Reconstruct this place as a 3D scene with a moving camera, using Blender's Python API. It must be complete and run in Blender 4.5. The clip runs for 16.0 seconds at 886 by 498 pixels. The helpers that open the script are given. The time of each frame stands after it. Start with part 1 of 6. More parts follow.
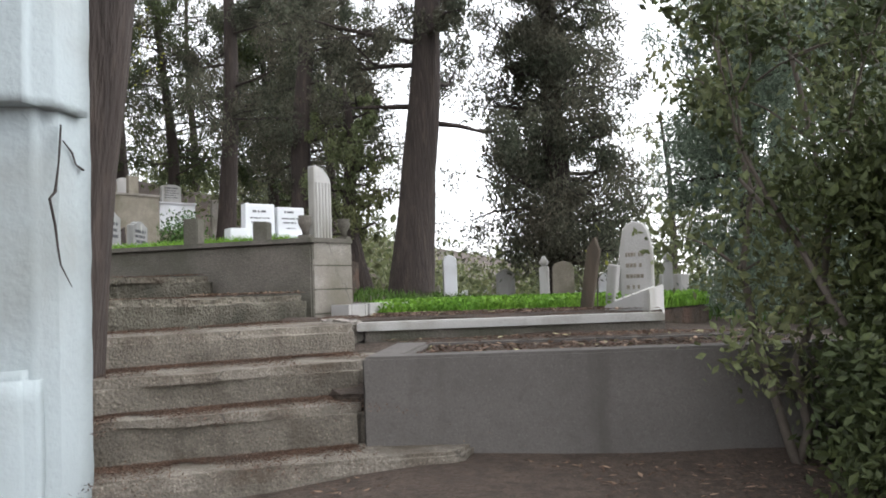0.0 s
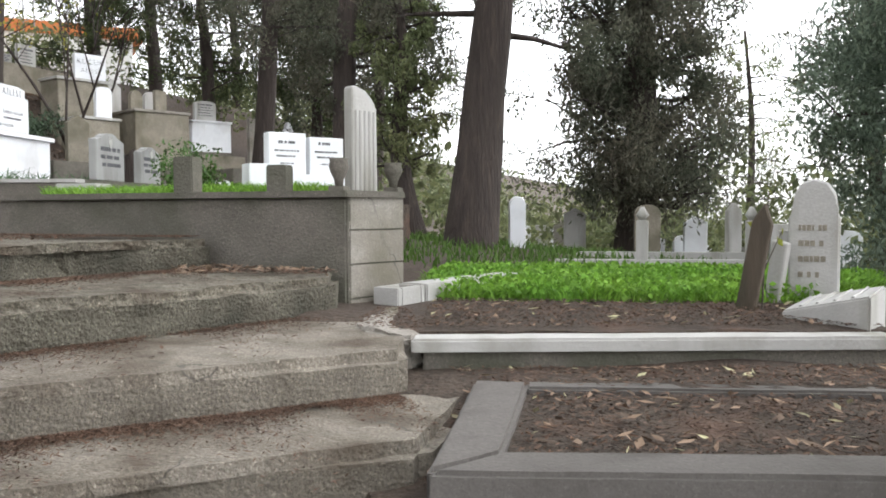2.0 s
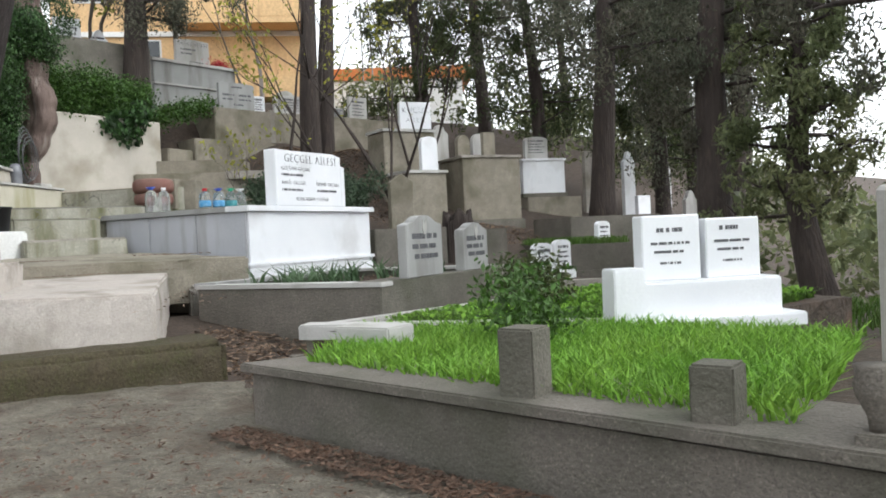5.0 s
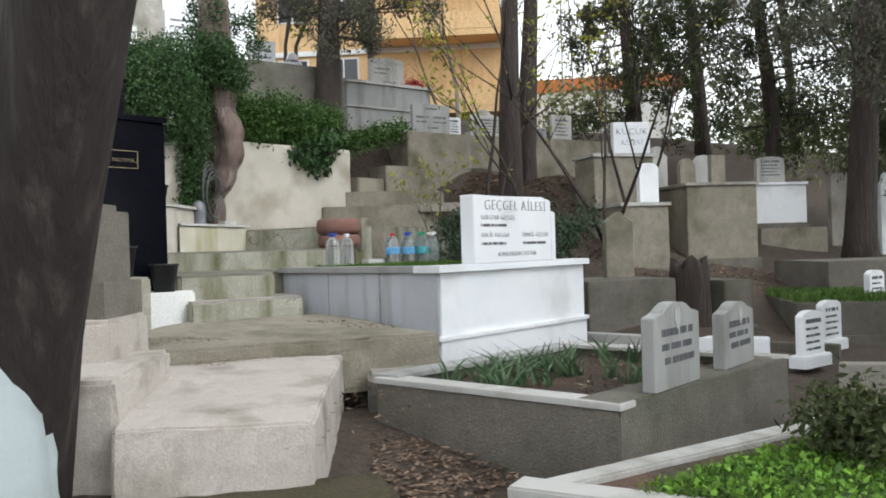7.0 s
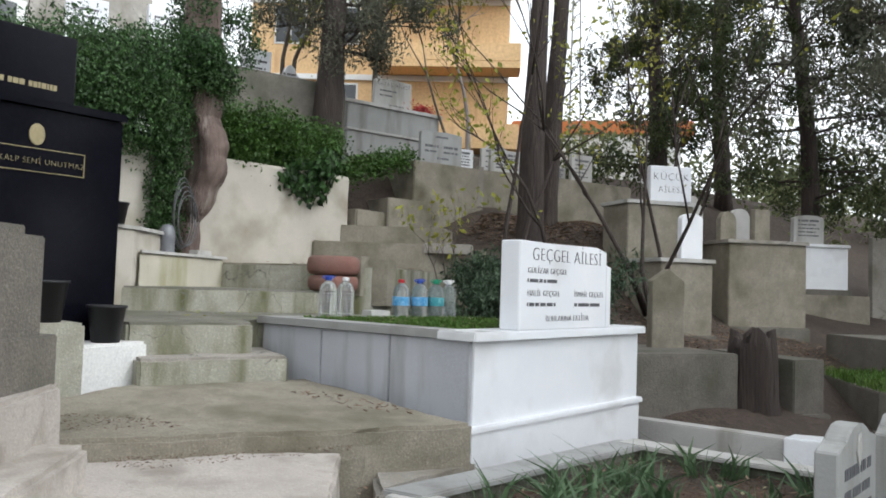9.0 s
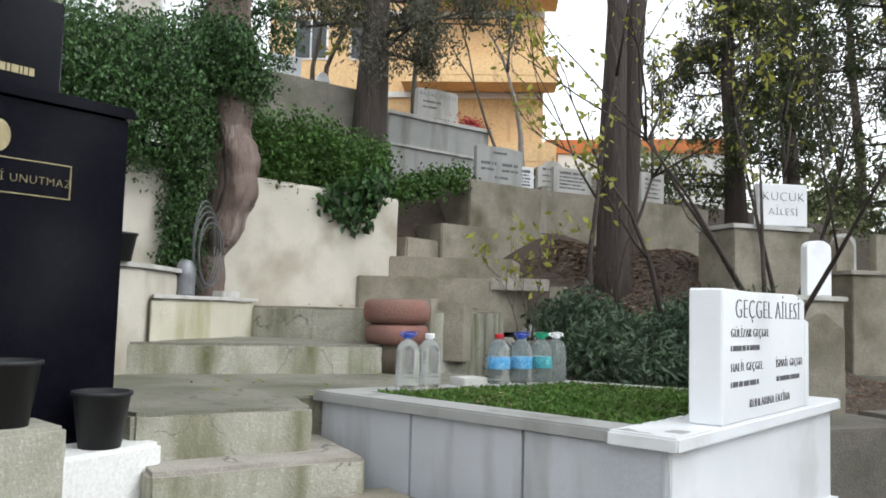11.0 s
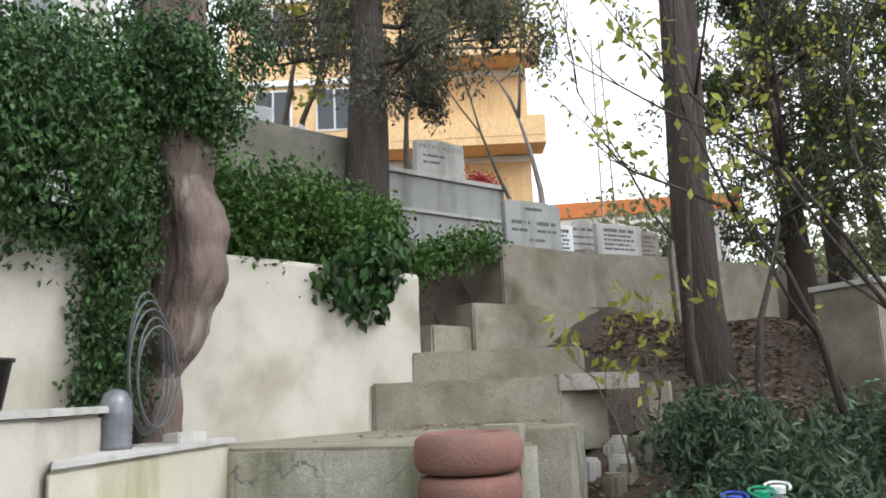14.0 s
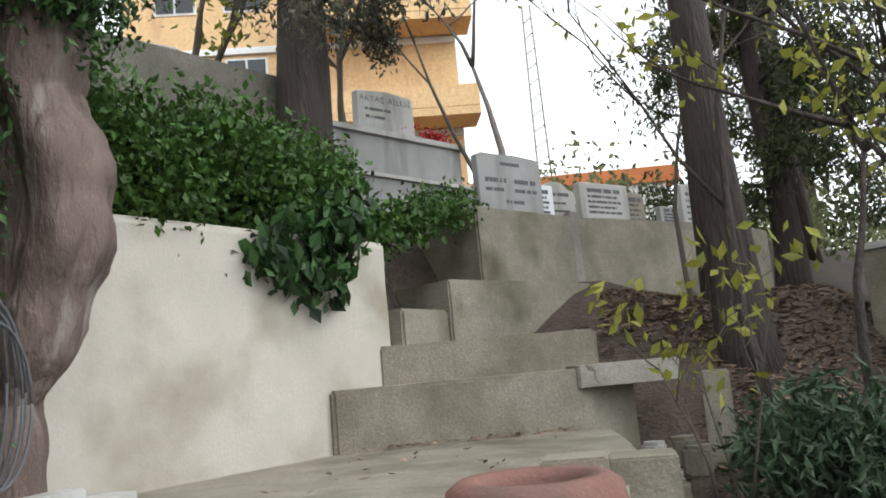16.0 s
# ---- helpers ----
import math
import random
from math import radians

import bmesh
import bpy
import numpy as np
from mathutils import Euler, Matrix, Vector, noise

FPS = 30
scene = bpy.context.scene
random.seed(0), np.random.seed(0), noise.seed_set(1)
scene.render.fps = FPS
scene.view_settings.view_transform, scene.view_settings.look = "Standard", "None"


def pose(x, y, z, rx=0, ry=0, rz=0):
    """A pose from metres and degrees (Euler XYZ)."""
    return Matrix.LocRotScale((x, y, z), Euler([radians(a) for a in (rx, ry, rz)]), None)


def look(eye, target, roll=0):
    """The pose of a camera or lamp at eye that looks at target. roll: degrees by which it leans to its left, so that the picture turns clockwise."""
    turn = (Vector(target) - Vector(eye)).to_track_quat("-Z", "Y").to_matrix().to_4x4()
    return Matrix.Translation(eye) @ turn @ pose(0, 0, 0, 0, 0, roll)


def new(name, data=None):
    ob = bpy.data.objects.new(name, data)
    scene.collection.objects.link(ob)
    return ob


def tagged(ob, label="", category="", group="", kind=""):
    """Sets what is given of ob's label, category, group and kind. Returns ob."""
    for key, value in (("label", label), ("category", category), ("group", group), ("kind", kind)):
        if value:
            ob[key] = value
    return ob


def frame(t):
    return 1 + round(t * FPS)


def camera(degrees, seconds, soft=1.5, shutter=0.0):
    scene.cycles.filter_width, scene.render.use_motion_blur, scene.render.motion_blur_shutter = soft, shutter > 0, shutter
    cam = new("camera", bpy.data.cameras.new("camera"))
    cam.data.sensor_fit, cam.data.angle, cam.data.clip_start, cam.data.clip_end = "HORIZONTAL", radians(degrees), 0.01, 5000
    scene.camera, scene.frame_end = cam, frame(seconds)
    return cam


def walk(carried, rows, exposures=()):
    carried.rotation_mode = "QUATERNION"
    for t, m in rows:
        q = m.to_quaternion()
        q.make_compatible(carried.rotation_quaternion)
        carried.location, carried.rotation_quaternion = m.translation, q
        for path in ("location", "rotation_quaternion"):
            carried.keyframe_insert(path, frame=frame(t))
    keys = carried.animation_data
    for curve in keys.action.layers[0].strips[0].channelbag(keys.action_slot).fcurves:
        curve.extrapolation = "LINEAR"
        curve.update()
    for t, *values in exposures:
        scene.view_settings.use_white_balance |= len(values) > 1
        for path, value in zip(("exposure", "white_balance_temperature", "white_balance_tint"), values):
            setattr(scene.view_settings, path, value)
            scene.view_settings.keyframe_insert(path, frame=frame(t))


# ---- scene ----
cam = camera(57.0, 16.0, 1.8)
PATH = [
    (0, (2.966, 0.546, 1.465), (2.443, 2.473, 1.568), -1.9),
    (0.5, (2.682, 1.079, 1.591), (2.12, 2.998, 1.628), -2.1),
    (1, (2.528, 1.59, 1.657), (1.93, 3.499, 1.643), -1.5),
    (1.5, (2.359, 2.027, 1.709), (1.673, 3.9, 1.559), -0.6),
    (2, (2.144, 2.538, 1.827), (1.51, 4.433, 1.739), -0.1),
    (2.5, (1.97, 2.938, 1.903), (1.335, 4.834, 1.843), -3.3),
    (3, (1.752, 3.205, 2.023), (0.843, 4.975, 1.822), -5.5),
    (3.5, (1.399, 3.595, 2.065), (0.464, 5.361, 1.985), -2.2),
    (4, (1.058, 4.109, 2.175), (-0.027, 5.786, 2.276), -2.5),
    (4.2, (0.973, 4.28, 2.238), (-0.158, 5.93, 2.25), -3.0),
    (6.3, (-0.511, 5.592, 2.89), (-2.044, 6.876, 2.941), -1.5),
    (6.5, (-0.635, 5.698, 2.906), (-2.173, 6.974, 2.984), -0.8),
    (7, (-0.99, 5.926, 3.093), (-2.619, 7.087, 3.092), -1.7),
    (7.5, (-1.368, 6.086, 3.148), (-2.976, 7.272, 3.249), -1.7),
    (8, (-1.77, 6.283, 3.252), (-3.386, 7.459, 3.333), -1.1),
    (8.5, (-2.143, 6.43, 3.226), (-3.804, 7.544, 3.22), 1.2),
    (8.7, (-2.332, 6.517, 3.217), (-3.959, 7.678, 3.288), 1.6),
    (10.8, (-4.28, 7.059, 3.448), (-5.822, 8.326, 3.571), 2.7),
    (11, (-4.508, 7.162, 3.435), (-6.119, 8.339, 3.584), 1.6),
    (11.5, (-4.868, 7.21, 3.597), (-6.401, 8.488, 3.73), 0.8),
    (12, (-5.213, 7.473, 3.633), (-6.807, 8.661, 3.845), 1.0),
    (12.5, (-5.663, 7.71, 3.605), (-7.31, 8.837, 3.742), 0.7),
    (13, (-6.092, 7.874, 3.644), (-7.682, 9.07, 3.85), -0.7),
    (13.5, (-6.565, 8.071, 3.682), (-8.207, 9.196, 3.879), -0.1),
    (14, (-6.953, 8.152, 3.725), (-8.49, 9.385, 4.066), -2.5),
    (14.5, (-7.361, 8.304, 3.793), (-8.867, 9.569, 4.155), -1.7),
    (15, (-7.776, 8.476, 3.8), (-9.287, 9.752, 4.094), -2.7),
    (15.5, (-8.215, 8.708, 3.783), (-9.548, 10.158, 4.133), -5.4),
    (16, (-8.547, 8.936, 3.84), (-9.953, 10.325, 4.142), -5.3),
]
walk(cam, [(t, look(eye, target, roll)) for t, eye, target, roll in PATH], exposures=((0.0, 0.62, 6250, 11), (1.5, 0.84, 6350, 10), (4.0, 0.66, 6250, 9), (6.5, 0.44, 6250, 7), (8.5, 0.32, 6150, 8), (11.0, 0.6, 6200, 7), (12.5, 0.9, 6150, 7), (14.0, 0.76, 6150, 8), (16.0, 0.54, 6200, 8)))

# ---- world, sun, exposure ----
world = bpy.data.worlds.new("sky")
scene.world = world
world.use_nodes = True
wn = world.node_tree.nodes
wl = world.node_tree.links
wn.clear()
sky = wn.new("ShaderNodeTexSky")
sky.sky_type, sky.sun_disc = "NISHITA", False
sky.sun_elevation, sky.sun_rotation = radians(42), radians(60)
sky.dust_density, sky.air_density = 2.0, 1.0
hsv = wn.new("ShaderNodeHueSaturation")
hsv.inputs["Saturation"].default_value = 0.06
bg = wn.new("ShaderNodeBackground")
bg.inputs["Strength"].default_value = 0.33
wo = wn.new("ShaderNodeOutputWorld")
wl.new(sky.outputs[0], hsv.inputs["Color"])
wl.new(hsv.outputs[0], bg.inputs["Color"])
wl.new(bg.outputs[0], wo.inputs["Surface"])
sun_data = bpy.data.lights.new("sun", "SUN")
sun_data.energy, sun_data.angle, sun_data.color = 0.4, radians(40), (1.0, 0.98, 0.95)
sun = new("sun", sun_data)
sun.matrix_world = look((12, -4, 20), (0, 8, 0))


# ---- materials ----
def mat(name, col, col2=None, scale=6.0, rough=0.85, bump=0.3, fine=60.0, stain=None, stain_amt=0.5, stain_scale=1.3,
        metal=0.0, island=0.0, translucent=0.0, bump_size=0.02, streak=False, spec=0.3, coat=0.0, grit=0.72, fibre=0.0, crack=0.0, speckle=0.0):
    m = bpy.data.materials.new(name)
    m.use_nodes = True
    n, l = m.node_tree.nodes, m.node_tree.links
    p = n["Principled BSDF"]
    p.inputs["Roughness"].default_value = rough
    p.inputs["Metallic"].default_value = metal
    p.inputs["Specular IOR Level"].default_value = spec
    p.inputs["Coat Weight"].default_value = coat
    geo = n.new("ShaderNodeNewGeometry")

    def noise_node(s, detail=6.0, vec=None):
        t = n.new("ShaderNodeTexNoise")
        t.inputs["Scale"].default_value, t.inputs["Detail"].default_value = s, detail
        l.new(vec or geo.outputs["Position"], t.inputs["Vector"])
        return t

    along = None
    if fibre:
        fm = n.new("ShaderNodeMapping")
        fm.inputs["Scale"].default_value = (1, 1, fibre)
        l.new(geo.outputs["Position"], fm.inputs["Vector"])
        along = fm.outputs["Vector"]

    def mix(f, a, b, blend="MIX"):
        x = n.new("ShaderNodeMix")
        x.data_type, x.blend_type = "RGBA", blend
        for sock, val in ((x.inputs["Factor"], f), (x.inputs["A"], a), (x.inputs["B"], b)):
            if hasattr(val, "is_linked"):
                l.new(val, sock)
            else:
                sock.default_value = (*val, 1) if isinstance(val, tuple) else val
        return x.outputs["Result"]

    def ramp(src, lo, hi):
        r = n.new("ShaderNodeMapRange")
        r.inputs["From Min"].default_value, r.inputs["From Max"].default_value = lo, hi
        l.new(src, r.inputs["Value"])
        return r.outputs["Result"]

    big, small = noise_node(scale, 6.0, along), noise_node(fine, 6.0, along)
    c2 = col2 or tuple(v * 0.7 for v in col)
    out = mix(ramp(big.outputs["Fac"], 0.35, 0.68), col, c2)
    out = mix(ramp(small.outputs["Fac"], 0.3, 0.75), out, tuple(v * grit for v in col))
    if speckle:
        for sc, lo, hi, k in ((130.0, 0.52, 0.66, 0.32), (85.0, 0.56, 0.7, 1.55), (38.0, 0.55, 0.7, 0.5), (11.0, 0.5, 0.68, 0.58)):
            sp = noise_node(sc, 3.0)
            amt = n.new("ShaderNodeMath")
            amt.operation = "MULTIPLY"
            amt.inputs[1].default_value = speckle
            l.new(ramp(sp.outputs["Fac"], lo, hi), amt.inputs[0])
            out = mix(amt.outputs[0], out, tuple(min(v * k, 0.85) for v in col))
    if stain:
        vec = geo.outputs["Position"]
        if streak:
            mp = n.new("ShaderNodeMapping")
            mp.inputs["Scale"].default_value = (1, 1, 0.18)
            l.new(geo.outputs["Position"], mp.inputs["Vector"])
            vec = mp.outputs["Vector"]
        st = noise_node(stain_scale * (3.0 if streak else 1.0), 8.0, vec)
        out = mix(ramp(st.outputs["Fac"], 0.62 - 0.22 * stain_amt, 0.78 - 0.1 * stain_amt), out, stain)
    if crack:
        wob = noise_node(7.0, 4.0)
        add = n.new("ShaderNodeVectorMath")
        add.operation = "MULTIPLY_ADD"
        add.inputs[1].default_value = (0.22, 0.22, 0.22)
        l.new(wob.outputs["Color"], add.inputs[0])
        l.new(geo.outputs["Position"], add.inputs[2])
        vo = n.new("ShaderNodeTexVoronoi")
        vo.feature = "DISTANCE_TO_EDGE"
        vo.inputs["Scale"].default_value = crack
        l.new(add.outputs[0], vo.inputs["Vector"])
        gap = noise_node(1.7, 2.0)
        cr = n.new("ShaderNodeMath")
        cr.operation = "MULTIPLY"
        l.new(ramp(vo.outputs["Distance"], 0.009, 0.003), cr.inputs[0])
        l.new(ramp(gap.outputs["Fac"], 0.44, 0.52), cr.inputs[1])
        out = mix(cr.outputs[0], out, tuple(v * 0.35 for v in col))
    if island:
        h = n.new("ShaderNodeHueSaturation")
        l.new(out, h.inputs["Color"])
        r = n.new("ShaderNodeMapRange")
        r.inputs["To Min"].default_value, r.inputs["To Max"].default_value = 1 - island, 1 + island
        l.new(geo.outputs["Random Per Island"], r.inputs["Value"])
        l.new(r.outputs["Result"], h.inputs["Value"])
        out = h.outputs["Color"]
    l.new(out, p.inputs["Base Color"])
    if bump:
        b = n.new("ShaderNodeBump")
        b.inputs["Strength"].default_value, b.inputs["Distance"].default_value = bump, bump_size
        l.new(small.outputs["Fac"], b.inputs["Height"])
        l.new(b.outputs["Normal"], p.inputs["Normal"])
    if translucent:
        tr = n.new("ShaderNodeBsdfTranslucent")
        l.new(out, tr.inputs["Color"])
        ms = n.new("ShaderNodeMixShader")
        ms.inputs["Fac"].default_value = translucent
        l.new(p.outputs["BSDF"], ms.inputs[1])
        l.new(tr.outputs["BSDF"], ms.inputs[2])
        l.new(ms.outputs["Shader"], n["Material Output"].inputs["Surface"])
    return m


CONCRETE = mat("concrete", (0.31, 0.28, 0.225), (0.205, 0.18, 0.135), 3.5, stain=(0.11, 0.1, 0.065), stain_amt=0.65, stain_scale=1.8, bump=0.3, grit=0.75, speckle=0.4)
CONCRETE_DARK = mat("weathered_concrete", (0.2, 0.18, 0.155), (0.13, 0.12, 0.1), 3, stain=(0.07, 0.075, 0.05), stain_amt=0.7, bump=0.5, speckle=0.45)
CONCRETE_PALE = mat("pale_concrete", (0.38, 0.35, 0.31), (0.26, 0.24, 0.21), 3.0, stain=(0.15, 0.135, 0.1), stain_amt=0.55, bump=0.22, grit=0.76, crack=0.8, speckle=0.4)
CEMENT = mat("grey_cement_render", (0.142, 0.13, 0.12), (0.108, 0.099, 0.09), 2.5, stain=(0.075, 0.068, 0.06), stain_amt=0.5, streak=True, bump=0.2, grit=0.8, speckle=0.25)
STEP = mat("old_step_concrete", (0.3, 0.268, 0.222), (0.12, 0.102, 0.08), 6, stain=(0.07, 0.052, 0.035), stain_amt=0.8, stain_scale=2.6, bump=0.8, fine=55, bump_size=0.02, crack=0.9, speckle=0.75)
ROUGH = mat("rough_mortar", (0.22, 0.197, 0.155), (0.07, 0.064, 0.05), 8, stain=(0.075, 0.055, 0.038), stain_amt=0.6, stain_scale=3, bump=1.0, fine=24, bump_size=0.06, speckle=0.85)
MOSSY = mat("mossy_concrete", (0.075, 0.06, 0.036), (0.05, 0.055, 0.018), 6, stain=(0.1, 0.08, 0.06), stain_amt=0.4, bump=0.9, fine=40, speckle=0.6)
DAMP = mat("damp_algae_concrete", (0.44, 0.425, 0.36), (0.27, 0.26, 0.2), 3.5, stain=(0.11, 0.11, 0.05), stain_amt=0.75, streak=True, bump=0.3, crack=1.6, speckle=0.35)
DAMP_FLOOR = mat("damp_paving", (0.25, 0.235, 0.2), (0.155, 0.15, 0.115), 2.2, stain=(0.085, 0.09, 0.055), stain_amt=0.8, stain_scale=1.4, rough=0.6, bump=0.6, fine=45, crack=0.9, speckle=0.45)
PLASTER = mat("cream_plaster", (0.49, 0.455, 0.395), (0.39, 0.36, 0.305), 2.6, stain=(0.29, 0.26, 0.205), stain_amt=0.6, stain_scale=1.9, bump=0.14, grit=0.9, speckle=0.06)
STUCCO_BLUE = mat("pale_blue_plaster", (0.38, 0.43, 0.44), (0.31, 0.35, 0.355), 1.2, stain=(0.27, 0.29, 0.28), stain_amt=0.4, bump=0.3, fine=30, grit=0.92)
MARBLE = mat("white_marble", (0.8, 0.81, 0.83), (0.7, 0.72, 0.75), 2.0, rough=0.35, stain=(0.55, 0.55, 0.55), stain_amt=0.25, bump=0.05, spec=0.5, grit=0.92)
SLAB = mat("pinkish_smooth_concrete", (0.5, 0.455, 0.41), (0.38, 0.34, 0.3), 2.2, stain=(0.2, 0.175, 0.14), stain_amt=0.5, stain_scale=2.6, bump=0.25, grit=0.8, speckle=0.22)
ALGAE = mat("cream_plaster_with_algae", (0.52, 0.49, 0.4), (0.4, 0.37, 0.28), 3, stain=(0.2, 0.19, 0.045), stain_amt=0.6, streak=True, stain_scale=0.9, bump=0.15, grit=0.9)
RUBBLE = mat("rubble_stone", (0.4, 0.38, 0.34), (0.26, 0.24, 0.21), 2.0, stain=(0.16, 0.15, 0.12), stain_amt=0.6, bump=0.6, fine=8, crack=2.4)
SMOKY = mat("smoky_plastic", (0.16, 0.165, 0.18), (0.1, 0.1, 0.115), 9, rough=0.25, bump=0, spec=0.7)
PALE_TWIG = mat("pale_twig_bark", (0.33, 0.29, 0.27), (0.22, 0.19, 0.17), 8, bump=0.3)
# white marble greyed for the tomb's side: dirt plus shade put into the colour
MARBLE_SIDE = mat("dirty_shaded_marble", (0.5, 0.515, 0.55), (0.4, 0.41, 0.44), 2.0, rough=0.45, stain=(0.27, 0.26, 0.25), stain_amt=0.5, streak=True, bump=0.05, grit=0.92)
MARBLE_OLD = mat("weathered_marble", (0.48, 0.47, 0.45), (0.34, 0.33, 0.305), 2.5, rough=0.6, stain=(0.25, 0.24, 0.2), stain_amt=0.5, streak=True, bump=0.2, grit=0.92)
MARBLE_GREY = mat("grey_marble", (0.34, 0.34, 0.33), (0.26, 0.26, 0.25), 3.5, rough=0.55, stain=(0.17, 0.165, 0.15), stain_amt=0.5, streak=True, bump=0.15, grit=0.92)
GRANITE = mat("black_granite", (0.004, 0.004, 0.007), (0.007, 0.007, 0.011), 20, rough=0.16, bump=0.0, spec=0.08)
SOIL = mat("needle_soil", (0.07, 0.053, 0.041), (0.105, 0.08, 0.06), 6, stain=(0.115, 0.07, 0.05), stain_amt=0.45, stain_scale=2.5, bump=1.0, fine=38, speckle=0.8)
LITTER = mat("leaf_litter_ground", (0.075, 0.056, 0.044), (0.115, 0.086, 0.065), 7, stain=(0.05, 0.038, 0.03), stain_amt=0.5, bump=1.0, fine=28, speckle=0.8)
BARK = mat("cypress_bark", (0.064, 0.05, 0.043), (0.03, 0.023, 0.021), 9, stain=(0.08, 0.06, 0.05), stain_amt=0.35, streak=True, stain_scale=5, bump=0.9, fine=34, fibre=0.12, bump_size=0.05)
BARK_PALE = mat("pale_smooth_bark", (0.19, 0.14, 0.12), (0.08, 0.055, 0.047), 5, stain=(0.3, 0.26, 0.23), stain_amt=0.4, streak=True, stain_scale=2.5, bump=0.9, fine=22, fibre=0.3, bump_size=0.04, speckle=0.25)
BARK_DARK = mat("dark_smooth_bark", (0.036, 0.028, 0.026), (0.02, 0.016, 0.015), 7, stain=(0.06, 0.05, 0.045), stain_amt=0.4, streak=True, stain_scale=4, bump=0.7, fine=26, fibre=0.2, bump_size=0.04)
TWIG = mat("twig_bark", (0.13, 0.11, 0.09), (0.08, 0.065, 0.055), 12, bump=0.3)
LEAF_CYP = mat("cypress_foliage", (0.105, 0.12, 0.082), (0.15, 0.12, 0.093), 0.8, rough=0.7, bump=0, island=0.5, translucent=0.48)
LEAF_BLUE = mat("blue_green_foliage", (0.2, 0.26, 0.2), (0.24, 0.28, 0.19), 0.9, rough=0.65, bump=0, island=0.45, translucent=0.5)
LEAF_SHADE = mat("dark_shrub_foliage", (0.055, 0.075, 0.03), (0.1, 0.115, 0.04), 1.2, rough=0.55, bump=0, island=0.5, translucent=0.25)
LEAF_BROAD = mat("broadleaf_foliage", (0.15, 0.18, 0.085), (0.2, 0.2, 0.09), 0.6, rough=0.6, bump=0, island=0.5, translucent=0.42)
LEAF_IVY = mat("ivy_leaves", (0.032, 0.075, 0.02), (0.052, 0.1, 0.027), 1.5, rough=0.5, bump=0, island=0.75, translucent=0.12, spec=0.3)
LEAF_BULB = mat("strappy_leaves", (0.07, 0.125, 0.06), (0.1, 0.15, 0.075), 2, rough=0.5, bump=0, island=0.4, translucent=0.2)
LEAF_HEDGE = mat("hedge_leaves", (0.048, 0.105, 0.018), (0.075, 0.145, 0.028), 1.5, rough=0.5, bump=0, island=0.5, translucent=0.2)
LEAF_YELLOW = mat("yellow_leaves", (0.32, 0.31, 0.05), (0.2, 0.25, 0.05), 3, rough=0.6, bump=0, island=0.35, translucent=0.4)
LEAF_BUSH = mat("dull_shrub_leaves", (0.05, 0.085, 0.045), (0.08, 0.11, 0.065), 2, rough=0.5, bump=0, island=0.5, translucent=0.15)
LEAF_PALE = mat("pale_fallen_leaves", (0.36, 0.34, 0.2), (0.22, 0.17, 0.1), 5, rough=0.7, bump=0, island=0.5)
# step concrete made darker for upright faces, with some of their shade in it
RISER_PALE = mat("worn_shaded_riser", (0.225, 0.2, 0.163), (0.115, 0.1, 0.079), 6, stain=(0.075, 0.062, 0.045), stain_amt=0.6, stain_scale=2.6, bump=0.8, fine=60, bump_size=0.02, speckle=0.6)
# lichen and the shade of the rough risers, both in one colour
RISER = mat("lichened_shaded_riser", (0.17, 0.155, 0.12), (0.075, 0.073, 0.055), 9, stain=(0.045, 0.043, 0.032), stain_amt=0.7, stain_scale=3.0, bump=1.0, fine=60, bump_size=0.03, speckle=0.8)
NEEDLES = mat("red_brown_needles", (0.135, 0.082, 0.056), (0.08, 0.056, 0.042), 3, bump=0, island=0.5)
LEAF_DRY = mat("dry_leaves", (0.23, 0.16, 0.11), (0.12, 0.08, 0.055), 4, rough=0.8, bump=0, island=0.6)
GRASS = mat("bright_grass", (0.17, 0.35, 0.045), (0.25, 0.42, 0.06), 2, rough=0.6, bump=0, island=0.4, translucent=0.35)
GRASS_DULL = mat("dull_grass", (0.075, 0.155, 0.025), (0.11, 0.16, 0.04), 2, rough=0.7, bump=0, island=0.4, translucent=0.3)
INK = mat("engraved_paint", (0.13, 0.13, 0.14), None, 20, rough=0.7, bump=0)
GOLD = mat("gilt_paint", (0.36, 0.3, 0.17), None, 20, rough=0.5, bump=0, metal=0.2)
TERRACOTTA = mat("old_terracotta", (0.25, 0.125, 0.1), (0.18, 0.09, 0.075), 6, stain=(0.12, 0.09, 0.075), stain_amt=0.5, bump=0.4)
BLACK_PLASTIC = mat("black_plastic", (0.02, 0.02, 0.022), None, 8, rough=0.5, bump=0.05)
WOOD = mat("weathered_wood", (0.12, 0.095, 0.07), (0.06, 0.05, 0.04), 6, streak=True, stain=(0.05, 0.05, 0.03), bump=0.6, fibre=0.15)
ORANGE = mat("orange_render", (0.74, 0.5, 0.26), (0.66, 0.45, 0.24), 0.6, stain=(0.5, 0.32, 0.17), stain_amt=0.3, streak=True, bump=0.1, fine=12)
ROOF_TILE = mat("orange_roof", (0.62, 0.22, 0.08), (0.45, 0.17, 0.07), 2, bump=0.2)
WHITE_PAINT = mat("white_paint", (0.78, 0.78, 0.76), (0.68, 0.68, 0.66), 2, bump=0.05)
DARK_GLASS = mat("dark_window_glass", (0.03, 0.035, 0.04), None, 2, rough=0.1, bump=0, spec=0.6)
CAP_RED = mat("red_cap", (0.5, 0.03, 0.04), None, 5, rough=0.4, bump=0)
CAP_BLUE = mat("blue_cap", (0.03, 0.07, 0.35), None, 5, rough=0.4, bump=0)
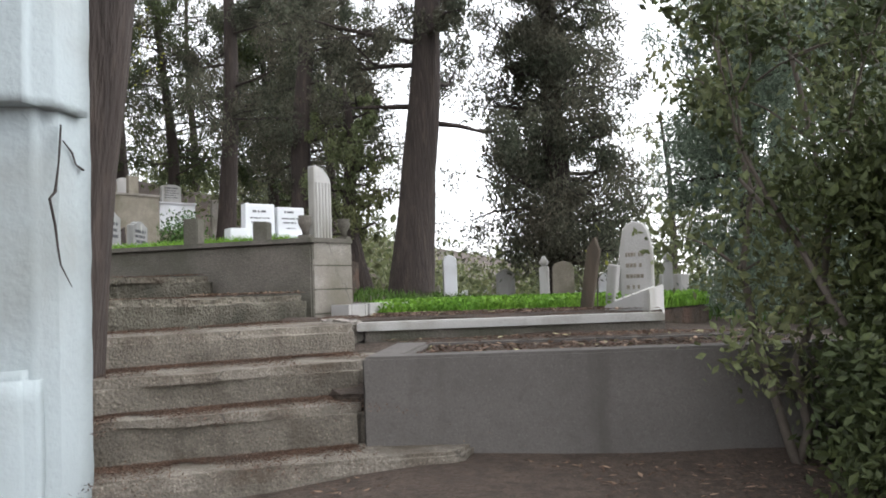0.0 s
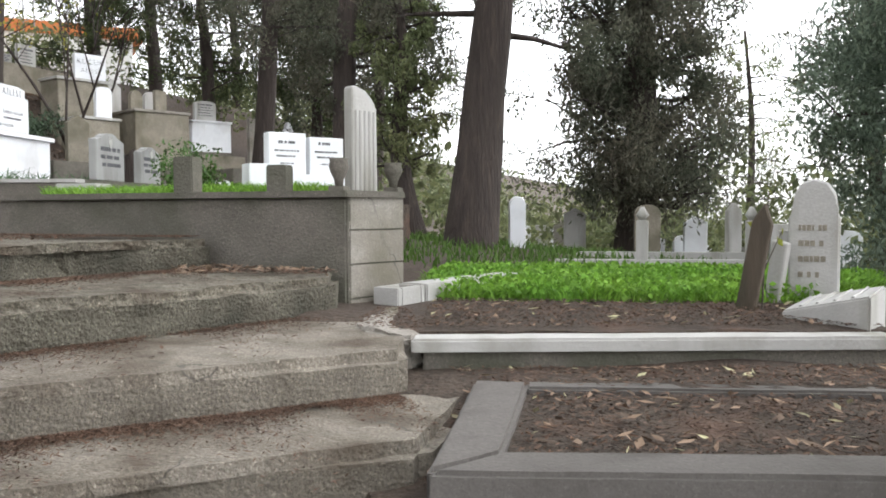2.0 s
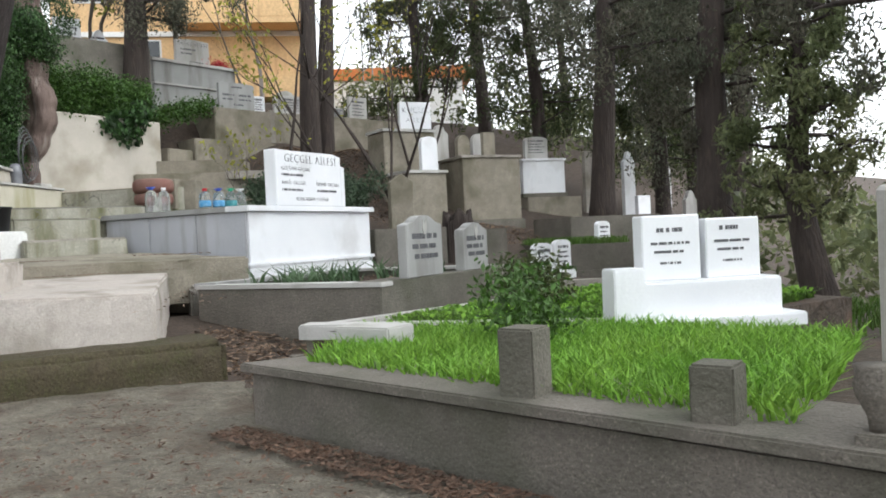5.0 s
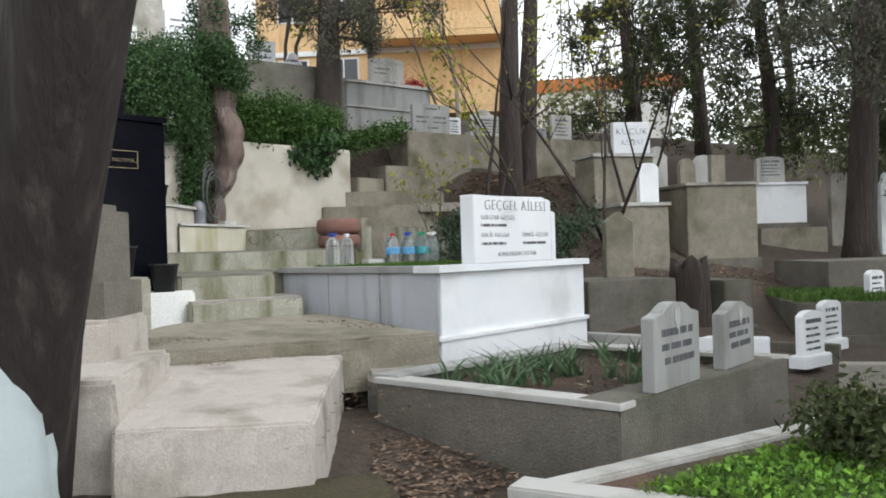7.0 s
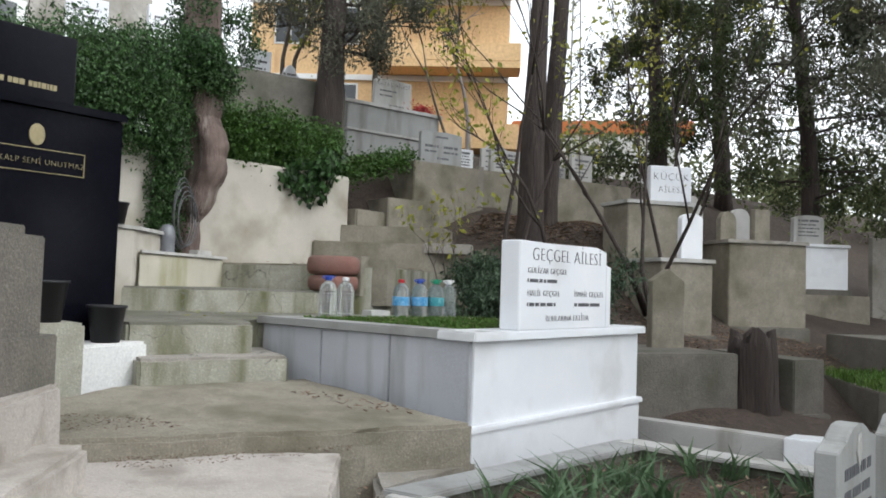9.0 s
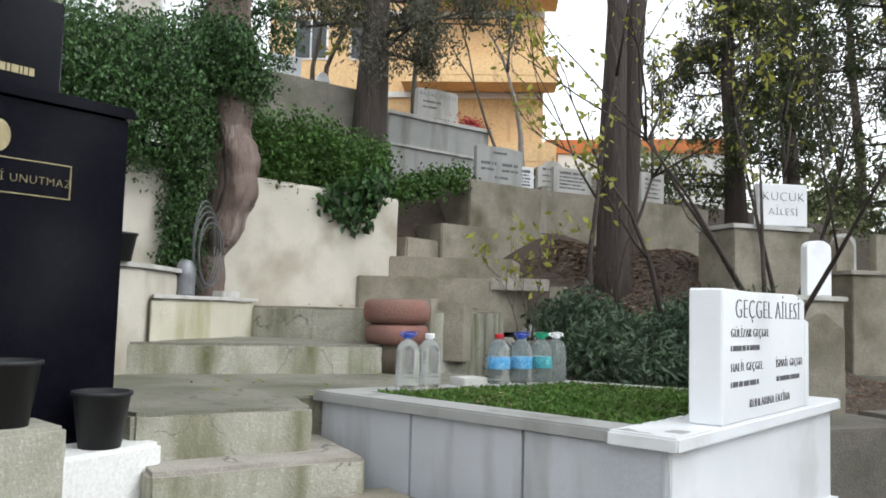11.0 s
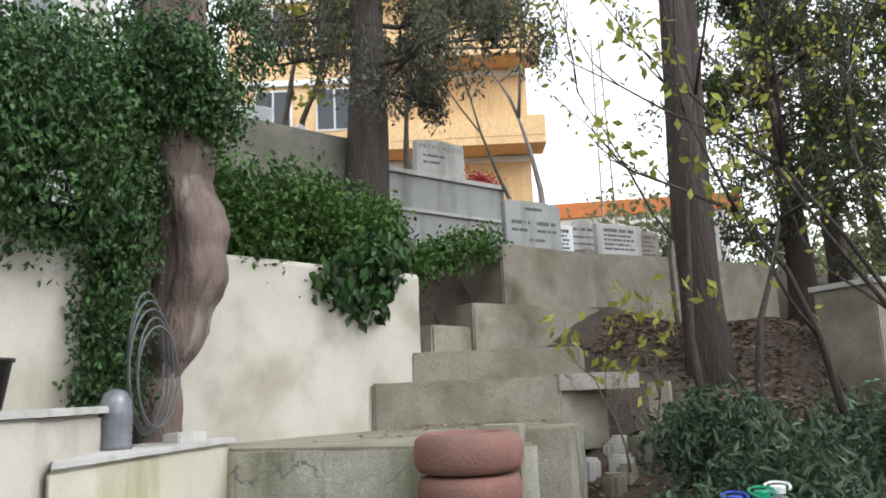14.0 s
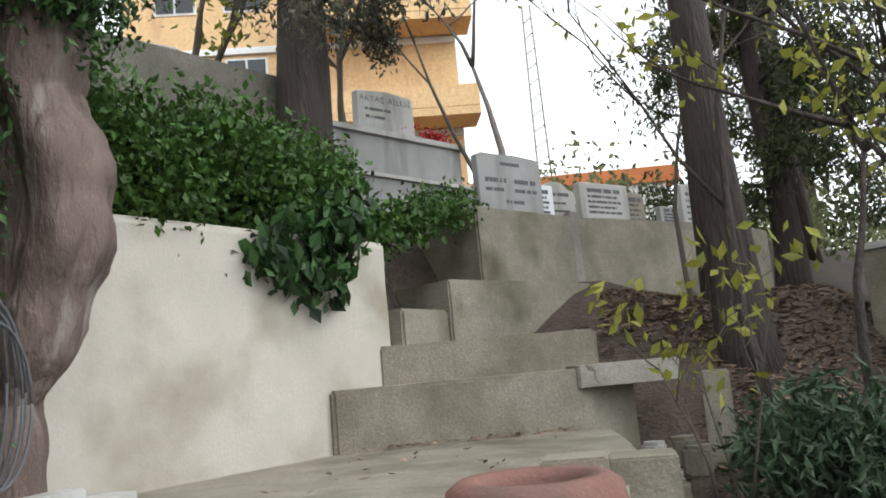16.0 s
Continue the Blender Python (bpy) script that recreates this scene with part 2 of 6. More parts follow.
CAP_GREEN = mat("green_cap", (0.02, 0.3, 0.16), None, 5, rough=0.4, bump=0)
CAP_WHITE = mat("white_cap", (0.75, 0.75, 0.75), None, 5, rough=0.4, bump=0)
LABEL_BLUE = mat("blue_label", (0.06, 0.3, 0.6), (0.3, 0.55, 0.75), 25, rough=0.4, bump=0)
LABEL_TEAL = mat("teal_label", (0.04, 0.28, 0.32), (0.2, 0.5, 0.55), 25, rough=0.4, bump=0)
HOSE_DARK = mat("dark_hose", (0.12, 0.12, 0.125), (0.07, 0.07, 0.075), 10, rough=0.45, bump=0)
HOSE = mat("grey_hose", (0.3, 0.31, 0.3), (0.2, 0.2, 0.2), 10, rough=0.5, bump=0)
PET = bpy.data.materials.new("clear_plastic")
PET.use_nodes = True
_p = PET.node_tree.nodes["Principled BSDF"]
_p.inputs["Base Color"].default_value = (0.95, 0.98, 1.0, 1)
_p.inputs["Transmission Weight"].default_value = 0.9
_p.inputs["Roughness"].default_value = 0.04
_p.inputs["IOR"].default_value = 1.15


# ---- building helpers ----
ORIGIN = {}
rng = np.random.default_rng(7)


def link_mesh(name, me, parent=None):
    ob = new(name, me)
    if parent:
        ob.parent = parent
        ORIGIN[ob] = ORIGIN[parent]
    return ob


def part(name, bm, material, parent=None, label="", smooth=False):
    """One mesh object from a bmesh in world places, under a thing or part."""
    if parent:
        bmesh.ops.translate(bm, verts=bm.verts, vec=-ORIGIN[parent])
    bmesh.ops.recalc_face_normals(bm, faces=bm.faces)
    me = bpy.data.meshes.new(name)
    bm.to_mesh(me)
    bm.free()
    me.materials.append(material)
    if smooth:
        me.polygons.foreach_set("use_smooth", [True] * len(me.polygons))
    ob = link_mesh(name, me, parent)
    return tagged(ob, label=label) if label else ob


def thing(name, at, label, category, group=""):
    ob = new(name)
    ob.empty_display_size = 0.1
    ob.location = at
    ORIGIN[ob] = Vector(at)
    return tagged(ob, label, category, group)


def structure(name, bm, material, label="", smooth=False):
    ob = part(name, bm, material, None, label, smooth)
    ORIGIN[ob] = Vector((0, 0, 0))
    return tagged(ob, label, kind="structure")


def prism(poly, z0, z1, bevel=0.012, worn=0.0, cuts=0, bm=None, grain=0.07):
    """An upright block on a plan outline. worn: uneven edges, in metres."""
    own = bm is None
    b = bmesh.new()
    area = sum(p[0] * q[1] - q[0] * p[1] for p, q in zip(poly, poly[1:] + poly[:1]))
    poly = poly if area > 0 else poly[::-1]
    lo = [b.verts.new((x, y, z0)) for x, y in poly]
    hi = [b.verts.new((x, y, z1)) for x, y in poly]
    k = len(poly)
    b.faces.new(lo[::-1])
    b.faces.new(hi)
    for i in range(k):
        b.faces.new((lo[i], lo[(i + 1) % k], hi[(i + 1) % k], hi[i]))
    if bevel:
        bmesh.ops.bevel(b, geom=[e for e in b.edges if e.verts[0].co.z > z0 + 1e-4 or e.verts[1].co.z > z0 + 1e-4], offset=bevel,
                        segments=2, affect="EDGES", clamp_overlap=True)
    if cuts:
        for axis in range(3):
            lo_, hi_ = min(v.co[axis] for v in b.verts), max(v.co[axis] for v in b.verts)
            step = max(grain * (1.6 if axis < 2 else 1.2), (hi_ - lo_) / 45)
            no = [0.13, 0.07, 0.0] if axis < 2 else [0, 0, 0]
            no[axis] = 1
            for c in np.arange(lo_ + step * 0.5, hi_, step):
                co = [(min(v[0] for v in poly) + max(v[0] for v in poly)) / 2, (min(v[1] for v in poly) + max(v[1] for v in poly)) / 2, z1]
                co[axis] = c
                bmesh.ops.bisect_plane(b, geom=b.verts[:] + b.edges[:] + b.faces[:], plane_co=co, plane_no=no)
    if worn:
        for v in b.verts:
            p = v.co
            d = noise.noise_vector(p * 2.5) * worn * 0.6 + noise.noise_vector(p * 11.0) * worn * 0.4 + noise.noise_vector(p * 31.0) * worn * 0.45
            v.co += Vector((d.x, d.y, d.z * 0.6 if p.z > z0 + 0.02 else 0))
    if own:
        return b
    me = bpy.data.meshes.new("tmp")
    b.to_mesh(me)
    b.free()
    bm.from_mesh(me)
    bpy.data.meshes.remove(me)
    return bm


def rect(p0, p1, depth, grow=0.0):
    """Plan outline of a block whose front runs from p0 to p1 (left to right as seen from before it), depth metres behind."""
    a, b = Vector(p0), Vector(p1)
    d = (b - a).normalized()
    back = Vector((-d.y, d.x))
    a, b = a - d * grow - back * grow, b + d * grow - back * grow
    q = back * (depth + 2 * grow)
    return [tuple(a), tuple(b), tuple(b + q), tuple(a + q)]


def slab_on(front0, front1, z0, outline, thick, bevel=0.008):
    """An upright plate with the given outline of (along, up) in metres, front along front0 -> front1."""
    a = Vector((*front0, 0))
    d = Vector((front1[0] - front0[0], front1[1] - front0[1], 0)).normalized()
    back = Vector((-d.y, d.x, 0))
    b = bmesh.new()
    f = [b.verts.new(a + d * u + Vector((0, 0, z0 + v))) for u, v in outline]
    g = [b.verts.new(a + d * u + back * thick + Vector((0, 0, z0 + v))) for u, v in outline]
    b.faces.new(f)
    b.faces.new(g[::-1])
    for i in range(len(f)):
        j = (i + 1) % len(f)
        b.faces.new((f[i], g[i], g[j], f[j]))
    if bevel:
        bmesh.ops.bevel(b, geom=list(b.edges), offset=bevel, segments=1, affect="EDGES", clamp_overlap=True)
    return b


def stone_outline(w, h, top):
    if top == "flat":
        return [(0, 0), (w, 0), (w, h), (0, h)]
    if top == "peak":
        return [(0, 0), (w, 0), (w, h * 0.88), (w * 0.5, h), (0, h * 0.88)]
    if top == "wave":
        return [(0, 0), (w, 0), (w, h * 0.93), (w * 0.93, h * 0.97), (w * 0.6, h), (w * 0.3, h * 0.985), (w * 0.08, h), (0, h * 0.95)]
    if top == "shoulder":
        r = [(w * 0.5 + w * 0.3 * math.cos(a), h * 0.88 + h * 0.12 * math.sin(a)) for a in np.linspace(0, math.pi, 9)]
        return [(0, 0), (w, 0), (w, h * 0.85), *r, (0, h * 0.85)]
    r = [(w * 0.5 + w * 0.5 * math.cos(a), h * 0.86 + h * 0.14 * math.sin(a)) for a in np.linspace(0, math.pi, 11)]
    return [(0, 0), (w, 0), *r]


def face_frame(front0, front1, z0, w, u, v, off):
    d = Vector((front1[0] - front0[0], front1[1] - front0[1], 0)).normalized()
    n = Vector((d.y, -d.x, 0))
    return Vector((*front0, z0)) + d * u + Vector((0, 0, v)) + n * off, d, n


def bars(front0, front1, z0, w, h, rows, seed, out=0.003):
    """Unreadable lettering: rows of (height fraction, letter height) as short raised strokes."""
    r = random.Random(seed)
    b = bmesh.new()
    for v, size, u0, u1 in rows:
        u = u0 * w
        while u < u1 * w - 0.02:
            run = min(size * r.uniform(0.3, 1.0), u1 * w - u)
            p, d, n = face_frame(front0, front1, z0, w, u, v * h, 0)
            c = [p - n * 0.004, p + d * run - n * 0.004]
            c += [q + Vector((0, 0, size)) for q in c[::-1]]
            vs = [b.verts.new(q) for q in c] + [b.verts.new(q + n * (0.004 + out)) for q in c]
            for q in ((0, 1, 2, 3), (7, 6, 5, 4), (0, 4, 5, 1), (1, 5, 6, 2), (2, 6, 7, 3), (3, 7, 4, 0)):
                b.faces.new([vs[i] for i in q])
            u += run + size * (0.15 if r.random() < 0.8 else 0.7)
    return b


def words(text, front0, front1, z0, u, v, size, material, parent, off=0.002, align="CENTER"):
    cu = bpy.data.curves.new("inscription", "FONT")
    cu.body, cu.size, cu.extrude, cu.align_x = text, size, 0.002, align
    cu.resolution_u = 3
    cu.offset, cu.space_character = -0.026 * size, 1.1
    cu.materials.append(material)
    ob = new("inscription", cu)
    p, d, n = face_frame(front0, front1, z0, 1, u, v, off)
    m = Matrix((d, Vector((0, 0, 1)), n)).transposed().to_4x4()
    m.translation = p - ORIGIN[parent]
    ob.parent = parent
    ob.matrix_local = m
    return ob


def headstone(p0, p1, z0, h, thick, material, top, label, rows=None, seed=1, group="", ink=INK, base=0.0):
    w = (Vector(p1) - Vector(p0)).length
    t = thing("headstone", (*p0, z0), label, "headstone", group)
    plate = part("plate", slab_on(p0, p1, z0 + base, stone_outline(w, h - base, top), thick), material, t)
    if base:
        part("base", prism(rect(p0, p1, thick, 0.05), z0, z0 + base), material, t)
    if rows is None:
        rows = [(0.78 - 0.12 * i, 0.024 if i else 0.04, 0.15, 0.85 - 0.1 * (i % 2)) for i in range(5)]
    if rows:
        tagged(part("inscription", bars(p0, p1, z0, w, h, rows, seed), ink, plate), kind="stuff")
    return t


def tube(points, radii, sides=10, bm=None, uneven=0.0):
    b = bm or bmesh.new()
    pts = [Vector(p) for p in points]
    rings = []
    for i, (p, r) in enumerate(zip(pts, radii)):
        d = (pts[min(i + 1, len(pts) - 1)] - pts[max(i - 1, 0)]).normalized()
        u = d.cross(Vector((0.31, 0.9, 0.13))).normalized()
        v = d.cross(u)
        ring = []
        for k in range(sides):
            a = 2 * math.pi * k / sides
            rr = r * (1 + uneven * noise.noise(Vector((math.cos(a) * 1.3, math.sin(a) * 1.3, p.z * 0.7 + p.x))) + 0.5 * uneven * math.sin(3 * a + p.z))
            ring.append(b.verts.new(p + (u * math.cos(a) + v * math.sin(a)) * rr))
        rings.append(ring)
    for r0, r1 in zip(rings, rings[1:]):
        for k in range(sides):
            b.faces.new((r0[k], r0[(k + 1) % sides], r1[(k + 1) % sides], r1[k]))
    b.faces.new(rings[0][::-1])
    b.faces.new(rings[-1])
    return b


def lathe(profile, at, sides=24):
    b = bmesh.new()
    rings = [[b.verts.new((at[0] + r * math.cos(2 * math.pi * k / sides), at[1] + r * math.sin(2 * math.pi * k / sides), at[2] + z))
              for k in range(sides)] for r, z in profile]
    for r0, r1 in zip(rings, rings[1:]):
        for k in range(sides):
            b.faces.new((r0[k], r0[(k + 1) % sides], r1[(k + 1) % sides], r1[k]))
    b.faces.new(rings[0][::-1])
    b.faces.new(rings[-1])
    return b


def leaves(name, centres, size, material, parent=None, droop=0.3, aspect=0.45, label=""):
    """Many separate pointed leaves: one diamond of two triangles for each centre, bent along its middle."""
    c = np.asarray(centres, float)
    k = len(c)
    d = rng.normal(size=(k, 3))
    d[:, 2] -= droop * 2
    d /= np.linalg.norm(d, axis=1)[:, None]
    u = np.cross(d, rng.normal(size=(k, 3)))
    u /= np.linalg.norm(u, axis=1)[:, None] + 1e-9
    s = (size * rng.uniform(0.6, 1.4, k))[:, None]
    org = np.array(ORIGIN[parent]) if parent else np.zeros(3)
    n = np.cross(d, u)
    v = np.stack([c - d * s, c + u * s * aspect + n * s * 0.12, c + d * s, c - u * s * aspect + n * s * 0.12], 1).reshape(-1, 3) - org
    idx = np.arange(k)[:, None] * 4
    f = np.concatenate([idx + [0, 1, 2], idx + [0, 2, 3]], 1).reshape(-1, 3)
    me = bpy.data.meshes.new(name)
    me.from_pydata(v.tolist(), [], f.tolist())
    me.materials.append(material)
    ob = link_mesh(name, me, parent)
    return tagged(ob, label=label) if label else ob


def flatten(ob, k=0.3):
    """Lay each leaf of a leaf mesh nearly flat."""
    v = np.empty(len(ob.data.vertices) * 3)
    ob.data.vertices.foreach_get("co", v)
    v = v.reshape(-1, 4, 3)
    mid = v[:, :, 2].mean(1, keepdims=True)
    v[:, :, 2] = mid + (v[:, :, 2] - mid) * k
    ob.data.vertices.foreach_set("co", v.ravel())
    return ob


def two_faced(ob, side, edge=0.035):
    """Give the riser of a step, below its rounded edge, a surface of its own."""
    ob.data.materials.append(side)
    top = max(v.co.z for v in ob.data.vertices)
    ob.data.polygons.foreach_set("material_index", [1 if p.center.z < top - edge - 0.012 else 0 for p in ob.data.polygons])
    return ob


def blades(name, base, height, width, material, parent=None, lean=0.35):
    """Grass: a bent two-piece blade at each base point."""
    c = np.asarray(base, float)
    k = len(c)
    a = rng.uniform(0, 2 * np.pi, k)
    side = np.stack([np.cos(a), np.sin(a), 0 * a], 1) * (width * rng.uniform(0.6, 1.3, k))[:, None]
    h = (height * rng.uniform(0.5, 1.3, k))[:, None]
    tip = np.stack([rng.normal(0, lean, k), rng.normal(0, lean, k), np.ones(k)], 1) * h
    mid = tip * [0.3, 0.3, 0.6]
    org = np.array(ORIGIN[parent]) if parent else np.zeros(3)
    v = np.stack([c - side, c + side, c + mid + side * 0.8, c + mid - side * 0.8, c + tip], 1).reshape(-1, 3) - org
    i = np.arange(k)[:, None] * 5
    f = np.concatenate([i + [0, 1, 2], i + [0, 2, 3], i + [3, 2, 4]], 1).reshape(-1, 3)
    me = bpy.data.meshes.new(name)
    me.from_pydata(v.tolist(), [], f.tolist())
    me.materials.append(material)
    return tagged(link_mesh(name, me, parent), kind="stuff")


def inside(poly, k):
    """k random points inside a plan outline."""
    p = np.array(poly)
    got = np.zeros((0, 2))
    while len(got) < k:
        q = rng.uniform(p.min(0), p.max(0), (k * 2, 2))
        ok = np.zeros(len(q), bool)
        for (x0, y0), (x1, y1) in zip(poly, poly[1:] + poly[:1]):
            hit = (y0 > q[:, 1]) != (y1 > q[:, 1])
            ok ^= hit & (q[:, 0] < (x1 - x0) * (q[:, 1] - y0) / (y1 - y0 + 1e-12) + x0)
        got = np.concatenate([got, q[ok]])
    return got[:k]


# ---- ground ----
def smooth01(a, b, v):
    t = np.clip((v - a) / (b - a), 0, 1)
    return t * t * (3 - 2 * t)


def height(x, y):
    s = -x
    z = np.interp(s, [-300, -60, -12, -2, 0, 1.2, 3, 4.4, 5.2, 6.6, 8.2, 9.4, 10.4, 11.6, 12.9, 14, 16, 20, 30, 60, 300],
                  [-6, -4, 0.4, 1.18, 1.3, 1.42, 1.52, 1.6, 1.75, 1.92, 2.4, 2.75, 3.05, 3.5, 4.3, 5.1, 6.0, 6.7, 7.6, 9, 14])
    low = 0.2 + 0.09 * np.clip(y, -4, 5) - 0.05 * np.clip(x - 1.5, 0, 6)
    k = np.maximum(smooth01(5.0, 6.6, y), smooth01(1.0, 4.5, s))
    z = low * (1 - k) + z * k
    z = z - 0.55 * smooth01(6.4, 7.3, s) * (1 - smooth01(13.2, 13.9, s)) * smooth01(6, 7.2, y) * (1 - smooth01(11.7, 13.7, y - 0.45 * np.clip(s - 9, 0, 5)))
    z = z - 0.6 * smooth01(10.9, 11.5, s) * (1 - smooth01(12.8, 13.3, s)) * smooth01(8.8, 9.6, y) * (1 - smooth01(12.4, 13.0, y))
    z = z + 0.35 * np.exp(-((x + 11.9) ** 2 + (y - 15.0) ** 2) / 2.0) + 0.75 * np.exp(-((x + 11.1) ** 2 / 0.9 + (y - 16.0) ** 2 / 0.8))
    z = z - 0.075 * np.clip(y - 13.5, 0, 40) * (1 - smooth01(3.0, 8.5, s - 0.3 * np.clip(y - 17, 0, 60)))
    return z

gx = np.unique(np.concatenate([-np.geomspace(18, 300, 22), np.arange(-18, 8, 0.3), np.geomspace(8, 300, 26)]))
gy = np.unique(np.concatenate([-np.geomspace(4, 300, 22), np.arange(-4, 26, 0.3), np.geomspace(26, 400, 28)]))
GX, GY = np.meshgrid(gx, gy)
GZ = height(GX, GY) + 0.03 * np.sin(GX * 2.3 + 0.7 * GY) * np.sin(GY * 1.9)
verts = np.stack([GX, GY, GZ], -1).reshape(-1, 3)
nx = len(gx)
quads = [(j * nx + i, j * nx + i + 1, (j + 1) * nx + i + 1, (j + 1) * nx + i) for j in range(len(gy) - 1) for i in range(nx - 1)]
me = bpy.data.meshes.new("ground")
me.from_pydata(verts.tolist(), [], quads)
me.materials.append(LITTER)
me.polygons.foreach_set("use_smooth", [True] * len(me.polygons))
ground = tagged(new("ground", me), "brown hillside soil with leaf litter and needles", kind="structure")

# ---- first flight of old steps ----
FLIGHT = [
    ([(0.3, 3.5), (0.62, 3.77), (1.5, 4.3), (1.94, 4.56), (1.98, 5.0), (-1.0, 5.0), (-1.0, 3.0)], 0.2, 0.665, STEP),
    ([(-0.3, 3.35), (0.22, 3.91), (0.58, 4.21), (1.40, 4.65), (1.35, 5.4), (-1.2, 5.6), (-1.2, 3.2)], 0.4, 0.88, STEP),
    ([(-0.5, 3.45), (0.14, 4.03), (0.42, 4.43), (1.25, 5.05), (1.2, 5.85), (0.85, 6.1), (-1.6, 6.5), (-1.6, 3.4)], 0.5, 1.07, STEP),
    ([(-0.9, 3.6), (-0.14, 4.5), (0.27, 4.97), (0.94, 5.68), (0.8, 6.0), (0.05, 7.3), (-2.2, 7.2), (-2.2, 3.8)], 0.7, 1.26, STEP),
    ([(-1.4, 3.7), (-0.63, 4.77), (-0.39, 5.37), (0.12, 6.68), (-0.02, 7.0), (-2.6, 7.17), (-2.8, 4.0)], 0.8, 1.47, ROUGH),
    ([(-2.1, 4.2), (-1.35, 5.3), (-1.35, 6.25), (-0.9, 7.05), (-2.86, 7.16), (-4.0, 8.0), (-5.3, 6.7), (-4.6, 4.6)], 0.9, 1.66, ROUGH),
]
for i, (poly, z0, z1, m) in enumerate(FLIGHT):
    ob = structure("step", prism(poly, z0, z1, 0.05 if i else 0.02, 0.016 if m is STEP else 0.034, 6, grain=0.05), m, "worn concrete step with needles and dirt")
    # uprights get the darker riser colours, part growth and wear, part painted shade
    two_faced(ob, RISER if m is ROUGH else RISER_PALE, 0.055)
for i, (a, b_) in enumerate((((0.0, 3.7), (1.35, 4.6)), ((0.05, 4.0), (1.2, 5.0)), ((-0.2, 4.45), (0.9, 5.65)), ((-0.65, 4.75), (0.05, 6.7)), ((-1.4, 5.3), (-0.95, 7.0)))):
    z = FLIGHT[i][2]
    k_ = 9000
    f = rng.uniform(0, 1, k_)[:, None]
    far_ = np.where(rng.random(k_) < 0.6, rng.exponential(0.06, k_), rng.exponential(0.2, k_))
    back = np.array((0.6, -0.55)) * (far_ * (0.35 + 0.9 * np.sin(7 * f[:, 0] + 2 * i) ** 2 + 0.3 * np.sin(23 * f[:, 0])))[:, None]
    c = np.array(a) + (np.array(b_) - np.array(a)) * f + back
    ob = flatten(leaves("fallen_needles", np.c_[c, z + 0.006 + rng.uniform(0, 0.01, k_)], 0.014, NEEDLES, None, droop=0, aspect=0.22), 0.4)
    tagged(ob, "drift of red-brown cypress needles on the step", "needles", kind="stuff")

# plastered tomb end and cypress beside the first steps
pier = thing("plastered_pier", (0.0, 3.0, 0.3), "cracked pale blue plastered tomb pier with ledges", "pier")
part("pier", prism([(0.53, 3.36), (0.47, 3.72), (-0.95, 3.2), (-0.8, 2.65)], 0.2, 3.3, 0.05, 0.012, 5), STUCCO_BLUE, pier, smooth=True)
part("ledge", prism([(0.5, 3.26), (0.48, 3.4), (-0.9, 3.0), (-0.8, 2.5)], 0.2, 1.2, 0.04, 0.012, 4), STUCCO_BLUE, pier, smooth=True)
part("moulding", prism([(0.57, 3.27), (0.52, 3.66), (-0.9, 3.0), (-0.8, 2.48)], 2.28, 3.3, 0.07, 0.01, 4), STUCCO_BLUE, pier, smooth=True)
part("recess", prism([(0.3, 3.17), (0.36, 3.2), (0.3, 3.4), (-0.7, 2.8), (-0.7, 2.5)], 2.44, 2.48, 0.008, 0.004, 2), CONCRETE, pier, "dark weathered slot")
crack = [(0.536, 3.416, 2.218), (0.537, 3.407, 2.125), (0.539, 3.397, 2.051), (0.543, 3.371, 1.929), (0.55, 3.331, 1.897), (0.544, 3.369, 1.788), (0.54, 3.388, 1.696), (0.537, 3.407, 1.626), (0.523, 3.489, 1.536)]
part("crack", tube(crack, [0.004, 0.005, 0.004, 0.007, 0.006, 0.006, 0.005, 0.004, 0.002], 5), BARK_DARK, pier, "dark crack in the plaster")
part("crack", tube([(0.533, 3.432, 2.153), (0.522, 3.5, 2.112), (0.518, 3.525, 2.066), (0.507, 3.588, 2.051)], [0.003, 0.005, 0.004, 0.006], 5), BARK_DARK, pier, "dark crack in the plaster")



